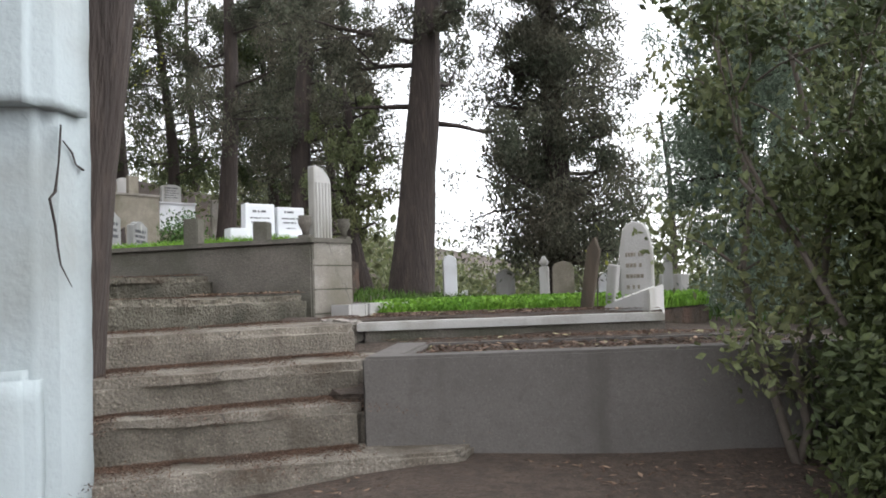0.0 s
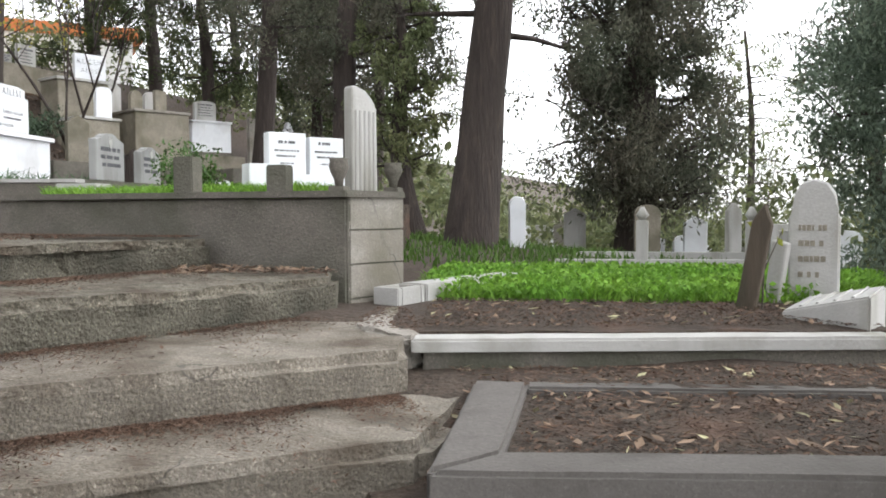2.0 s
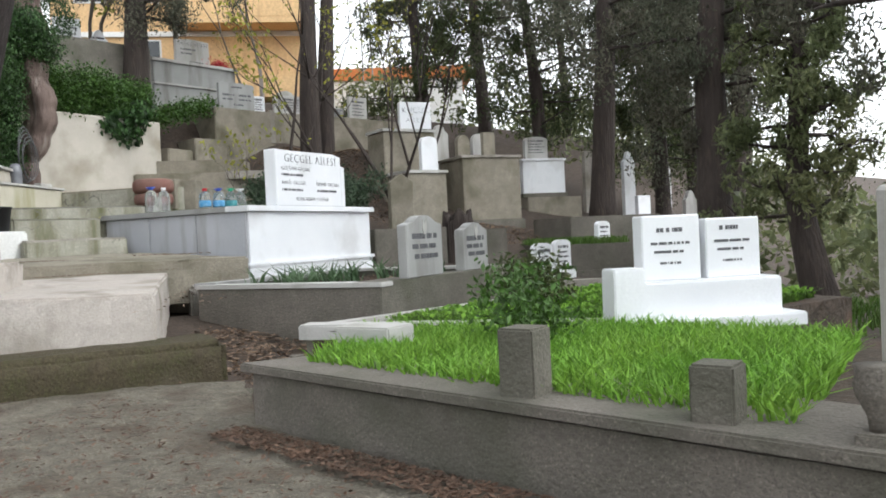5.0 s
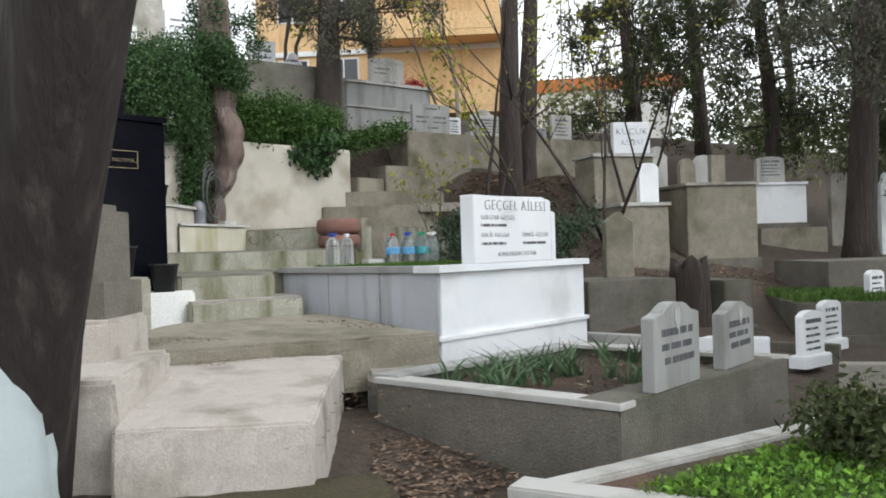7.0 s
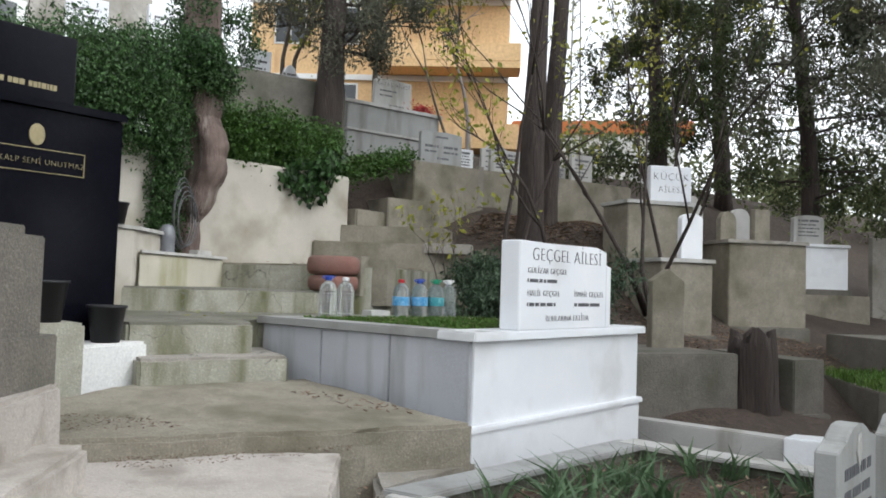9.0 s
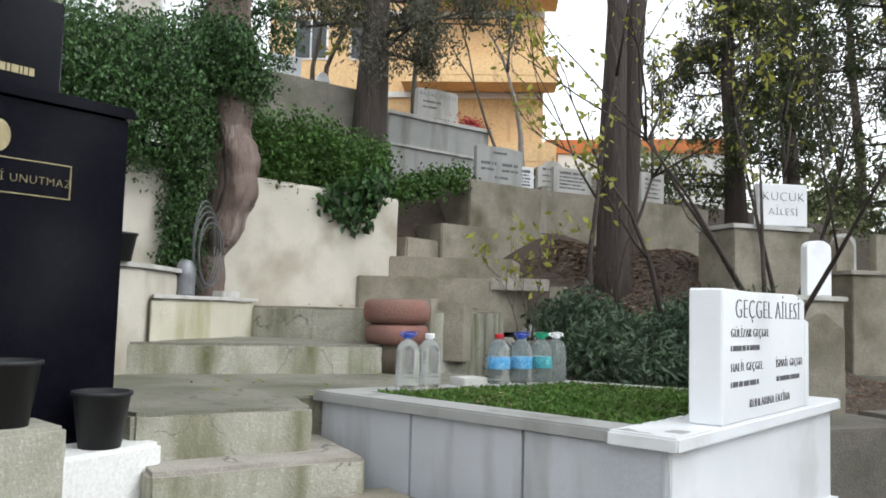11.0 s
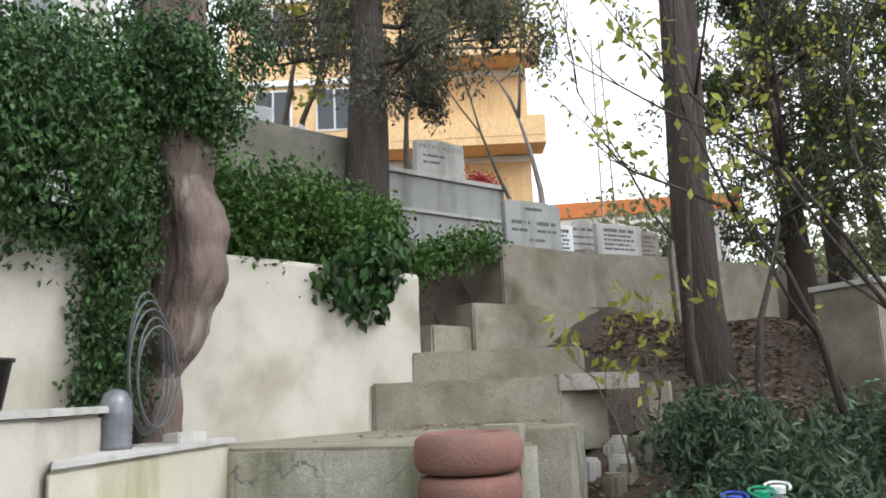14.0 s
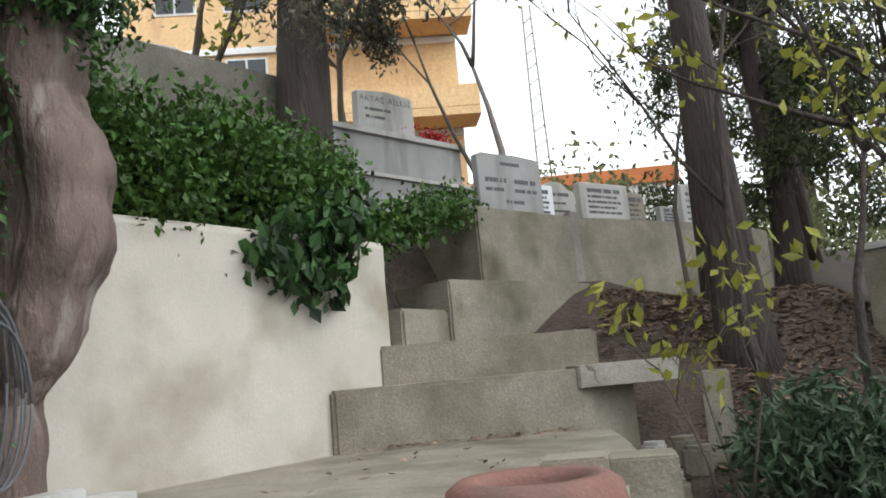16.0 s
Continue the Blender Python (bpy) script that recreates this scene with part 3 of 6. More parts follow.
# ---- trees ----
def cypress(name, base, lean, r, h, label, crown0=0.35, crown_r=1.8, n=9000, seed=3, bark=BARK, leaf=LEAF_CYP, size=0.09, limbs=16, crook=0.08, flare=1.35, group="", tight=0.22, taper=0.75, clumps=6):
    """A tapered trunk with limbs and a crown of many small sprays round the limbs."""
    rr = random.Random(seed)
    t = thing(name, base, label, "tree", group)
    steps = 14
    pts, rad = [], []
    for i in range(steps + 1):
        f = i / steps
        pts.append(Vector((base[0] + lean[0] * f + crook * math.sin(f * 7 + seed), base[1] + lean[1] * f + crook * math.cos(f * 6 + seed), base[2] - 0.25 + h * f)))
        rad.append(r * (1 - taper * f) * (1 + (flare - 1) * math.exp(-f * h / 0.5)))
    trunk = part("trunk", tube(pts, rad, 14, uneven=0.16), bark, t, smooth=True)
    cent = []
    bm = bmesh.new()
    for k in range(limbs):
        f = crown0 + (0.97 - crown0) * (k + rr.random()) / limbs
        p = pts[0].lerp(pts[-1], f)
        j = min(int(f * steps), steps - 1)
        p = pts[j].lerp(pts[j + 1], f * steps - j)
        a = rr.uniform(0, 2 * math.pi)
        reach = crown_r * rr.uniform(0.6, 1.15) * (1.05 - 0.55 * max(0, (f - crown0) / (1 - crown0)))
        q = [p]
        for s in (0.35, 0.7, 1.0):
            q.append(p + Vector((math.cos(a + 0.3 * s), math.sin(a + 0.3 * s), rr.uniform(-0.1, 0.35) * s)) * reach * s)
        tube(q, [r * 0.16, r * 0.11, r * 0.07, r * 0.02], 5, bm)
        m = n // limbs
        ends = np.array([np.array(p) * 1.0, np.array(q[-1])])
        mid = ends[0] + (ends[1] - ends[0]) * rng.beta(1.5, 0.9, clumps)[:, None] + rng.normal(0, reach * 0.17, (clumps, 3)) * [1, 1, 0.8]
        wide = reach * tight * rng.uniform(0.2, 0.42, clumps)
        for at in mid[::2]:
            tube([q[1].lerp(q[2], rr.random()), Vector(at)], [r * 0.06, r * 0.012], 4, bm)
        clump = rng.integers(0, clumps, m)
        ball = rng.normal(0, 1, (m, 3))
        ball *= (rng.random(m) ** 0.42 / np.linalg.norm(ball, axis=1))[:, None] * 2.0
        c = mid[clump] + ball * wide[clump][:, None] * [1, 1, 1.2]
        c[:, 2] -= np.abs(rng.normal(0, 0.5, m)) * wide[clump]
        cent.append(c)
    tagged(part("limb", bm, bark, t, smooth=True), kind="stuff")
    tagged(leaves("crown", np.concatenate(cent), size, leaf, t, droop=0.5, aspect=0.34), kind="stuff")
    return t


def bare_tree(name, base, h, label, seed, r=0.04, spread=0.6, leaf=None, n_leaf=0, size=0.04, depth=3, stems=1, bark=TWIG):
    """A slender tree of forking twigs, with or without leaves."""
    rr = random.Random(seed)
    t = thing(name, base, label, "tree" if h > 2.2 else "shrub")
    bm = bmesh.new()
    tips = []

    def grow(p, d, length, rad, level):
        pts, cur = [p], p
        for i in range(4):
            d = (d + Vector((rr.gauss(0, 0.13), rr.gauss(0, 0.13), 0.05))).normalized()
            cur = cur + d * length / 4
            pts.append(cur)
            if level >= 1:
                tips.append(cur)
        tube(pts, [rad * (1 - 0.17 * i) for i in range(5)], 6 if level == 0 else 4, bm)
        if level < depth:
            for _ in range(rr.choice((2, 3, 3))):
                q = pts[rr.choice((2, 3, 4, 4))]
                nd = (d + Vector((rr.gauss(0, spread), rr.gauss(0, spread), rr.gauss(0.1, spread * 0.5)))).normalized()
                grow(q, nd, length * rr.uniform(0.45, 0.75), rad * 0.5, level + 1)

    for s in range(stems):
        off = Vector((rr.gauss(0, 0.06 * (stems > 1)), rr.gauss(0, 0.06 * (stems > 1)), -0.05))
        grow(Vector(base) + off, Vector((rr.gauss(0, 0.12 * stems ** 0.5), rr.gauss(0, 0.12 * stems ** 0.5), 1)).normalized(), h * 0.5, r, 0)
    part("stem", bm, bark, t, smooth=True)
    if leaf and n_leaf:
        tp = np.array([tuple(v) for v in tips])
        leaves("leaves", tp[rng.integers(0, len(tp), n_leaf)] + rng.normal(0, size * 1.6, (n_leaf, 3)), size, leaf, t, droop=0.25, aspect=0.5)
    return t


cypress("cypress_tree", (-0.15, 4.1, 0.8), (0.5, 0.15, 0), 0.25, 7.5, "cypress trunk with stringy brown bark beside the steps", 0.5, 2.0, 12000, 11, size=0.045, limbs=14, flare=1.2)
cypress("cypress_tree", (-0.95, 13.0, 0.8), (0.5, 0.3, 0), 0.36, 10, "large dark cypress with a thick flared trunk", 0.36, 2.2, 34000, 4, size=0.04, limbs=22, flare=1.7)
cypress("cypress_tree", (-8.3, 20.0, 2.5), (0.2, 0.3, 0), 0.27, 12, "tall straight dark cypress trunk", 0.3, 2.6, 46000, 5, size=0.045, limbs=26)
cypress("cypress_tree", (0.65, 18.2, 0.5), (0.2, 0.0, 0), 0.36, 11, "dense dark evergreen with low brown-tinged foliage", 0.15, 1.95, 120000, 6, size=0.048, limbs=90, tight=0.4, clumps=7)
cypress("cypress_tree", (-4.0, 15.6, 1.7), (0.1, 0.3, 0), 0.24, 10, "dark evergreen with hanging brown sprays", 0.26, 1.9, 52000, 9, size=0.04, limbs=36, tight=0.3)
cypress("cypress_tree", (4.0, 11.6, 1.0), (0.2, 0.2, 0), 0.16, 6.5, "blue-green young cypress with dense foliage", 0.03, 1.25, 60000, 8, size=0.034, limbs=50, leaf=LEAF_BLUE, tight=0.42, clumps=8)
cypress("cypress_tree", (5.4, 10.2, 0.9), (0.1, 0.2, 0), 0.18, 7.5, "blue-green cypress with dense foliage", 0.02, 1.8, 90000, 18, size=0.036, limbs=60, leaf=LEAF_BLUE, tight=0.4, clumps=8)
cypress("leaning_cypress", (-5.6, 6.4, 1.9), (3.0, 0.8, 0), 0.28, 8, "leaning cypress trunk with dark smooth bark", 0.6, 2.4, 14000, 12, size=0.05, limbs=16, crook=0.02, bark=BARK_DARK, taper=0.35, flare=1.2)
cypress("cypress_tree", (-11.33, 14.74, 3.55), (-0.5, 0.6, 0), 0.2, 9, "straight dark cypress trunk, one of a pair", 0.62, 1.8, 16000, 21, size=0.04, limbs=16, crook=0.03, group="pair of cypress trunks")
cypress("cypress_tree", (-11.8, 15.5, 3.7), (-0.4, 0.7, 0), 0.19, 9, "straight dark cypress trunk, one of a pair", 0.62, 1.8, 16000, 22, size=0.04, limbs=16, crook=0.03, group="pair of cypress trunks")
cypress("cypress_tree", (-13.65, 12.6, 4.9), (-0.4, 0.2, 0), 0.24, 8, "thick grey-brown cypress trunk behind the hedge", 0.24, 1.5, 44000, 23, size=0.036, limbs=26, crook=0.03, tight=0.3)

# ---- planted grave box and kerb grave beside the steps ----
box = thing("grave_box", (1.41, 4.58, 0.5), "grey cement grave box with a wide rim", "grave")
part("front_wall", prism([(1.41, 4.58), (3.95, 5.32), (3.9, 5.52), (1.56, 4.84)], 0.4, 1.13, 0.015, 0.006, 4), CEMENT, box)
part("side_wall", prism([(1.405, 4.6), (1.56, 4.845), (1.41, 5.85), (1.19, 5.8)], 0.4, 1.127, 0.015, 0.006, 4), CEMENT, box)
part("back_wall", prism([(1.42, 5.76), (3.74, 6.33), (3.71, 6.43), (1.4, 5.87)], 0.6, 1.122, 0.012, 0.008, 4), CEMENT, box)
part("soil", prism([(1.55, 4.83), (3.9, 5.5), (3.7, 6.4), (1.4, 5.84)], 0.6, 1.09, 0.0, 0.02, 4), SOIL, box, "dark soil with dry leaves")
kerb = thing("kerb_grave", (0.85, 5.95, 1.0), "low kerb grave with a pale stone edge", "grave")
part("kerb_stone", prism([(0.85, 5.95), (2.95, 6.72), (2.9, 6.88), (0.8, 6.11)], 1.2, 1.26, 0.012, 0.004, 3), MARBLE_OLD, kerb)
part("kerb_wall", prism([(0.89, 6.0), (2.95, 6.76), (2.9, 6.9), (0.85, 6.13)], 0.8, 1.2, 0.01, 0.006, 3), CONCRETE_DARK, kerb)
part("soil", prism([(0.75, 6.1), (2.92, 6.86), (2.9, 8.1), (0.35, 7.6)], 0.8, 1.27, 0.0, 0.03, 4), SOIL, kerb, "reddish brown bare soil")
fill = prism([(0.95, 5.05), (1.22, 4.74), (1.38, 4.72), (1.42, 5.8), (3.72, 6.4), (2.98, 6.76), (0.9, 6.05), (0.75, 6.0)], 0.5, 1.12, 0.02, 0.04, 5, grain=0.05)
for v in fill.verts:
    if v.co.z > 0.9:
        v.co.z -= 0.2 * min(1, max(0, 5.95 - v.co.y))
structure("soil_fill", fill, SOIL, "soil with leaves between the kerb and the box")
rub = thing("mortar_border", (0.6, 6.2, 1.2), "broken whitish mortar border along the soil", "border")
part("mortar", prism([(0.84, 5.98), (0.6, 6.06), (0.44, 6.22), (0.4, 6.5), (0.3, 6.95), (0.42, 6.97), (0.5, 6.6), (0.54, 6.35), (0.66, 6.2), (0.86, 6.1)], 1.1, 1.275, 0.02, 0.05, 5, grain=0.03), CONCRETE_PALE, rub)
pl = thing("marble_planter", (0.18, 7.2, 1.25), "small white marble planter box with soil", "planter")
for q in ([(0.16, 7.12), (0.34, 7.08), (0.35, 7.12), (0.17, 7.16)], [(0.2, 7.36), (0.4, 7.32), (0.41, 7.36), (0.21, 7.4)], [(0.16, 7.165), (0.2, 7.155), (0.245, 7.35), (0.205, 7.355)], [(0.31, 7.13), (0.35, 7.125), (0.4, 7.315), (0.36, 7.32)]):
    part("side", prism(q, 1.2, 1.375, 0.005), MARBLE_OLD, pl)
part("soil", prism([(0.2, 7.15), (0.32, 7.13), (0.36, 7.33), (0.24, 7.35)], 1.2, 1.34, 0), SOIL, pl)
long_kerb = thing("marble_kerb", (0.25, 7.42, 1.2), "white marble kerb slab in the grass", "kerb")
part("slab", prism([(0.22, 7.42), (0.42, 7.38), (0.75, 8.5), (0.58, 8.55)], 1.2, 1.38, 0.008, 0.003, 2), MARBLE_OLD, long_kerb)
GR = [(0.45, 7.45), (2.75, 7.95), (3.4, 9.6), (2.5, 10.2), (-0.2, 9.7), (0.1, 8.2)]
g = inside(GR, 26000)
lawn = tagged(structure("grass_bed", prism(GR, 0.9, 1.27, 0.05, 0.03, 3), SOIL), "low mound of bright green clover and grass")
blades("grass", np.c_[g, np.full(len(g), 1.24)], 0.11, 0.009, GRASS, lawn, 0.5)
leaves("clover_leaves", np.c_[inside(GR, 12000), 1.27 + rng.uniform(0, 0.12, 12000)], 0.022, GRASS, lawn, droop=0.0, aspect=0.7)

lean = thing("leaning_headstone", (2.7, 8.0, 1.25), "weathered marble headstone with stepped shoulders and old lettering", "headstone")
plate = part("plate", slab_on((2.57, 8.02), (2.86, 7.97), 1.22, [(0, 0), (0.29, 0), (0.29, 0.58), (0.265, 0.62), (0.265, 0.72), (0.22, 0.79), (0.14, 0.815), (0.07, 0.79), (0.03, 0.72), (0.03, 0.62), (0, 0.58)], 0.1, 0.012), MARBLE_OLD, lean)
tagged(part("inscription", bars((2.57, 8.02), (2.86, 7.97), 1.22, 0.29, 0.8, [(0.62, 0.035, 0.2, 0.75), (0.5, 0.035, 0.2, 0.75), (0.38, 0.035, 0.2, 0.75), (0.26, 0.035, 0.2, 0.7)], 3), CONCRETE, plate), kind="stuff")
side = thing("narrow_headstone", (2.45, 7.95, 1.25), "narrow leaning marble grave slab", "headstone")
plate = part("plate", slab_on((2.42, 7.98), (2.5, 7.93), 1.22, [(0, 0), (0.1, 0), (0.16, 0.42), (0.06, 0.44)], 0.06), MARBLE_OLD, side)
foot = thing("fallen_slab", (2.6, 7.2, 1.25), "tilted ribbed marble wedge lying on the kerb", "stone")
b = prism([(2.48, 7.2), (2.84, 6.82), (2.95, 7.06), (2.64, 7.48)], 1.24, 1.3, 0.01)
for v in b.verts:
    if v.co.z > 1.27:
        v.co.z += max(0, v.co.x - 2.46) * 0.34
wedge = part("slab", b, MARBLE_OLD, foot)
for k in range(4):
    f = 0.2 + 0.2 * k
    p, q = Vector((2.48 + 0.36 * f, 7.2 - 0.38 * f, 0)), Vector((2.64 + 0.31 * f, 7.48 - 0.42 * f, 0))
    p.z, q.z = 1.302 + max(0, p.x - 2.46) * 0.34, 1.302 + max(0, q.x - 2.46) * 0.34
    part("rib", tube([p.lerp(q, 0.1), p.lerp(q, 0.9)], [0.01, 0.01], 6), MARBLE_OLD, wedge)
post = thing("wooden_post", (2.28, 7.5, 1.25), "dark weathered wooden grave board leaning", "post")
part("board", slab_on((2.24, 7.5), (2.36, 7.46), 1.2, [(0, 0), (0.11, 0), (0.21, 0.56), (0.17, 0.68), (0.1, 0.58)], 0.05), WOOD, post)
lf = thing("seedling", (2.38, 7.52, 1.25), "thin seedling with a few large yellow leaves", "plant")
bm_ = tube([(2.4, 7.55, 1.22), (2.41, 7.56, 1.6), (2.43, 7.56, 1.95)], [0.006, 0.005, 0.003], 5)
tube([(2.41, 7.56, 1.55), (2.34, 7.55, 1.75)], [0.004, 0.002], 4, bm_)
tube([(2.41, 7.56, 1.5), (2.5, 7.55, 1.72)], [0.004, 0.002], 4, bm_)
part("stem", bm_, TWIG, lf)
leaves("leaves", [(2.34, 7.54, 1.76), (2.5, 7.54, 1.72), (2.43, 7.55, 1.95), (2.36, 7.55, 1.72), (2.49, 7.55, 1.66)], 0.045, LEAF_YELLOW, lf, droop=0.3, aspect=0.5)

# ---- high walled tomb with fluted stone ----
wt = thing("walled_tomb", (-2.86, 7.2, 1.3), "long concrete walled tomb with a thin coping", "tomb")
WT = [(-2.86, 7.2), (0.02, 7.04), (0.2, 7.5), (-2.6, 7.8)]
part("wall", prism(WT, 0.9, 1.92, 0.012, 0.006, 4), CONCRETE_DARK, wt)
part("coping", prism([(-2.9, 7.16), (0.04, 7.0), (0.23, 7.5), (-2.6, 7.85)], 1.925, 1.965, 0.008), CONCRETE_DARK, wt)
for k in range(4):
    z = 1.1 + 0.21 * k
    part("end_panel", prism(rect((0.035, 7.06), (0.215, 7.5), 0.03), z, z + 0.2, 0.006), CONCRETE_PALE, wt, "pale cement block course")
fl = thing("fluted_headstone", (-0.06, 7.15, 1.965), "tall fluted marble headstone with rounded shoulder", "headstone")
plate = part("plate", slab_on((-0.01, 7.2), (0.1, 7.46), 1.965, [(0, 0), (0.22, 0), (0.215, 0.52), (0.19, 0.57), (0.15, 0.59), (0.13, 0.63), (0.03, 0.66), (0, 0.65)], 0.08), MARBLE_OLD, fl)
for k in range(5):
    p, d, n = face_frame((-0.01, 7.2), (0.1, 7.46), 1.97, 1, 0.032 + 0.039 * k, 0, -0.002)
    part("flute", tube([p, p + Vector((0, 0, 0.5))], [0.013, 0.013], 6), MARBLE_OLD, plate)


def urn(at, h, label, material=CONCRETE_DARK):
    t = thing("stone_urn", at, label, "urn", "stone posts on the tomb")
    part("foot", prism([(at[0] - 0.05, at[1] - 0.05), (at[0] + 0.05, at[1] - 0.05), (at[0] + 0.05, at[1] + 0.05), (at[0] - 0.05, at[1] + 0.05)], at[2], at[2] + 0.03, 0.005), material, t)
    part("bowl", lathe([(0.025, 0.03), (0.03, 0.07), (0.055, 0.12), (0.062, h - 0.05), (0.055, h - 0.02), (0.06, h)], at, 14), material, t, smooth=True)


def stone_post(at, w, h, yaw, label, material=CONCRETE_DARK):
    t = thing("stone_post", at, label, "post", "stone posts on the tomb")
    c, s = math.cos(yaw) * w / 2, math.sin(yaw) * w / 2
    q = [(at[0] - c + s, at[1] - s - c), (at[0] + c + s, at[1] + s - c), (at[0] + c - s, at[1] + s + c), (at[0] - c - s, at[1] - s + c)]
    part("post", prism(q, at[2], at[2] + h, 0.008, 0.003, 1), material, t)


urn((-0.06, 7.11, 1.965), 0.2, "small dark stone urn on the tomb coping")
urn((0.13, 7.53, 1.965), 0.19, "small dark stone urn behind the fluted stone")
stone_post((-0.5, 7.16, 1.965), 0.13, 0.17, 0.1, "short square stone post on the tomb coping")
stone_post((-1.22, 7.2, 1.965), 0.14, 0.24, 0.1, "taller square stone post on the tomb coping")
blk = thing("marble_block", (-2.85, 7.8, 1.85), "pale marble block at the tomb corner", "stone")
part("block", prism(rect((-2.9, 7.78), (-2.55, 7.84), 0.25), 1.8, 2.07, 0.01), MARBLE_OLD, blk)

# grass bed with white kerbs behind the walled tomb
BED = [(-3.86, 8.42), (-1.7, 9.45), (-1.3, 11.6), (-3.7, 12.6)]
bed_soil = structure("soil_bed", prism(BED, 1.4, 1.93, 0, 0.03, 3), SOIL, "soil of a raised grass bed")
wtop = structure("tomb_soil", prism([(-2.4, 7.7), (0.1, 7.45), (-0.5, 9.3), (-1.9, 9.4), (-3.6, 8.5)], 1.3, 1.93, 0, 0.02, 3), SOIL, "soil behind the walled tomb")
g = inside([(-2.6, 7.35), (-0.3, 7.2), (-0.6, 9.1), (-1.8, 9.2), (-3.3, 8.4)], 16000)
blades("grass", np.c_[g, np.full(len(g), 1.92)], 0.1, 0.007, GRASS, wtop, 0.5)
g = inside([(-3.5, 8.75), (-1.85, 9.55), (-1.5, 11.4), (-3.5, 12.4)], 26000)
blades("grass", np.c_[g, np.full(len(g), 1.92)], 0.085, 0.007, GRASS_DULL, bed_soil, 0.6)
leaves("clover_leaves", np.c_[inside([(-3.5, 8.75), (-1.85, 9.55), (-1.5, 11.4), (-3.5, 12.4)], 9000), 1.95 + rng.uniform(0, 0.07, 9000)], 0.02, GRASS, bed_soil, droop=0.0, aspect=0.7)
wk = thing("white_kerb", (-3.9, 8.4, 1.6), "white-edged kerb round the grass bed", "kerb")
part("kerb_stone", prism(rect((-3.95, 8.36), (-1.6, 9.5), 0.2), 1.87, 1.97, 0.012, 0.004, 2), MARBLE_OLD, wk)
part("kerb_stone", prism([(-3.95, 8.38), (-3.8, 8.62), (-3.55, 12.6), (-3.75, 12.6)], 1.87, 1.968, 0.012, 0.004, 2), MARBLE_OLD, wk)
part("kerb_wall", prism(rect((-3.92, 8.4), (-1.6, 9.53), 0.15), 1.5, 1.87, 0.01), CONCRETE_DARK, wk)
twb = thing("twin_headstone", (-1.8, 9.3, 1.94), "pair of white marble headstones on one white base", "headstone")
A2, B2 = (-1.86, 9.26), (-1.27, 10.0)
part("base", prism(rect(A2, B2, 0.3), 1.9, 2.2, 0.012), MARBLE, twb)
part("plinth", prism(rect(A2, B2, 0.3, 0.1), 1.9, 1.98, 0.01), MARBLE, twb)
d2 = (Vector(B2) - Vector(A2)).normalized()
for k, (u0, u1) in enumerate(((0.08, 0.46), (0.5, 0.86))):
    p0, p1 = Vector(A2) + d2 * u0 + Vector((-0.07, 0.05)), Vector(A2) + d2 * u1 + Vector((-0.07, 0.05))
    plate = part("plate", slab_on(p0, p1, 2.2, stone_outline(u1 - u0, 0.4 - 0.03 * k, "flat"), 0.14), MARBLE, twb)
    tagged(part("inscription", bars(p0, p1, 2.2, u1 - u0, 0.4, [(0.74, 0.026, 0.25, 0.7), (0.55, 0.016, 0.15, 0.85), (0.42, 0.016, 0.2, 0.75), (0.25, 0.014, 0.3, 0.7)], 5 + k), INK, plate), kind="stuff")
stone_post((-1.95, 9.25, 1.93), 0.2, 0.36, 0.9, "small plain white marble stone", MARBLE)

# ---- walkway: mossy step, slab, paving ----
structure("mossy_step", prism([(-5.0, 5.9), (-4.31, 8.05), (-4.8, 8.2), (-5.7, 6.3)], 1.4, 1.9, 0.05, 0.03, 4), MOSSY, "moss-covered concrete step", smooth=True)
sl = prism([(-5.2, 6.89), (-4.79, 7.79), (-6.52, 8.9), (-7.1, 7.75)], 1.5, 2.23, 0.015, 0.02, 6, grain=0.06)
for v in sl.verts:
    if v.co.z > 2.1:
        v.co.z += max(0, -v.co.x - 4.8) * 0.045
structure("walkway_slab", sl, SLAB, "pale smooth concrete walkway slab")
pv = prism([(-6.85, 7.5), (-6.42, 9.75), (-8.2, 9.55), (-8.4, 8.4), (-7.9, 7.7)], 2.0, 2.42, 0.025, 0.024, 6, grain=0.06)
for v in pv.verts:
    if v.co.z > 2.3:
        v.co.z += max(0, -v.co.x - 6.6) * 0.05
structure("paving", pv, CONCRETE, "cracked concrete paving with damp stains")
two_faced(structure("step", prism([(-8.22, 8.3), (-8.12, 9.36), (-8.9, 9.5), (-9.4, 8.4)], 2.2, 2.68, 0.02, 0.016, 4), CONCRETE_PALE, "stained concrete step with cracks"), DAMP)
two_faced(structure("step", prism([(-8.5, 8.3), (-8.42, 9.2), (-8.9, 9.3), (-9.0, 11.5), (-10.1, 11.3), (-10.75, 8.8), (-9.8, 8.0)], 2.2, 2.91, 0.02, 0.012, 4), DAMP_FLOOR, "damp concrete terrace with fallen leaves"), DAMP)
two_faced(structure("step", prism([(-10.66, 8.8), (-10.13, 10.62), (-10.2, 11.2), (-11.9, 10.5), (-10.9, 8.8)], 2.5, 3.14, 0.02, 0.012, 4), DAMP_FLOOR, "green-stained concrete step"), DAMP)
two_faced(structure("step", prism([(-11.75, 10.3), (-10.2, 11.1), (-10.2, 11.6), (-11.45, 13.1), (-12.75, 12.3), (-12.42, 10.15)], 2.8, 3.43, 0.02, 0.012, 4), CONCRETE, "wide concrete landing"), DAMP)
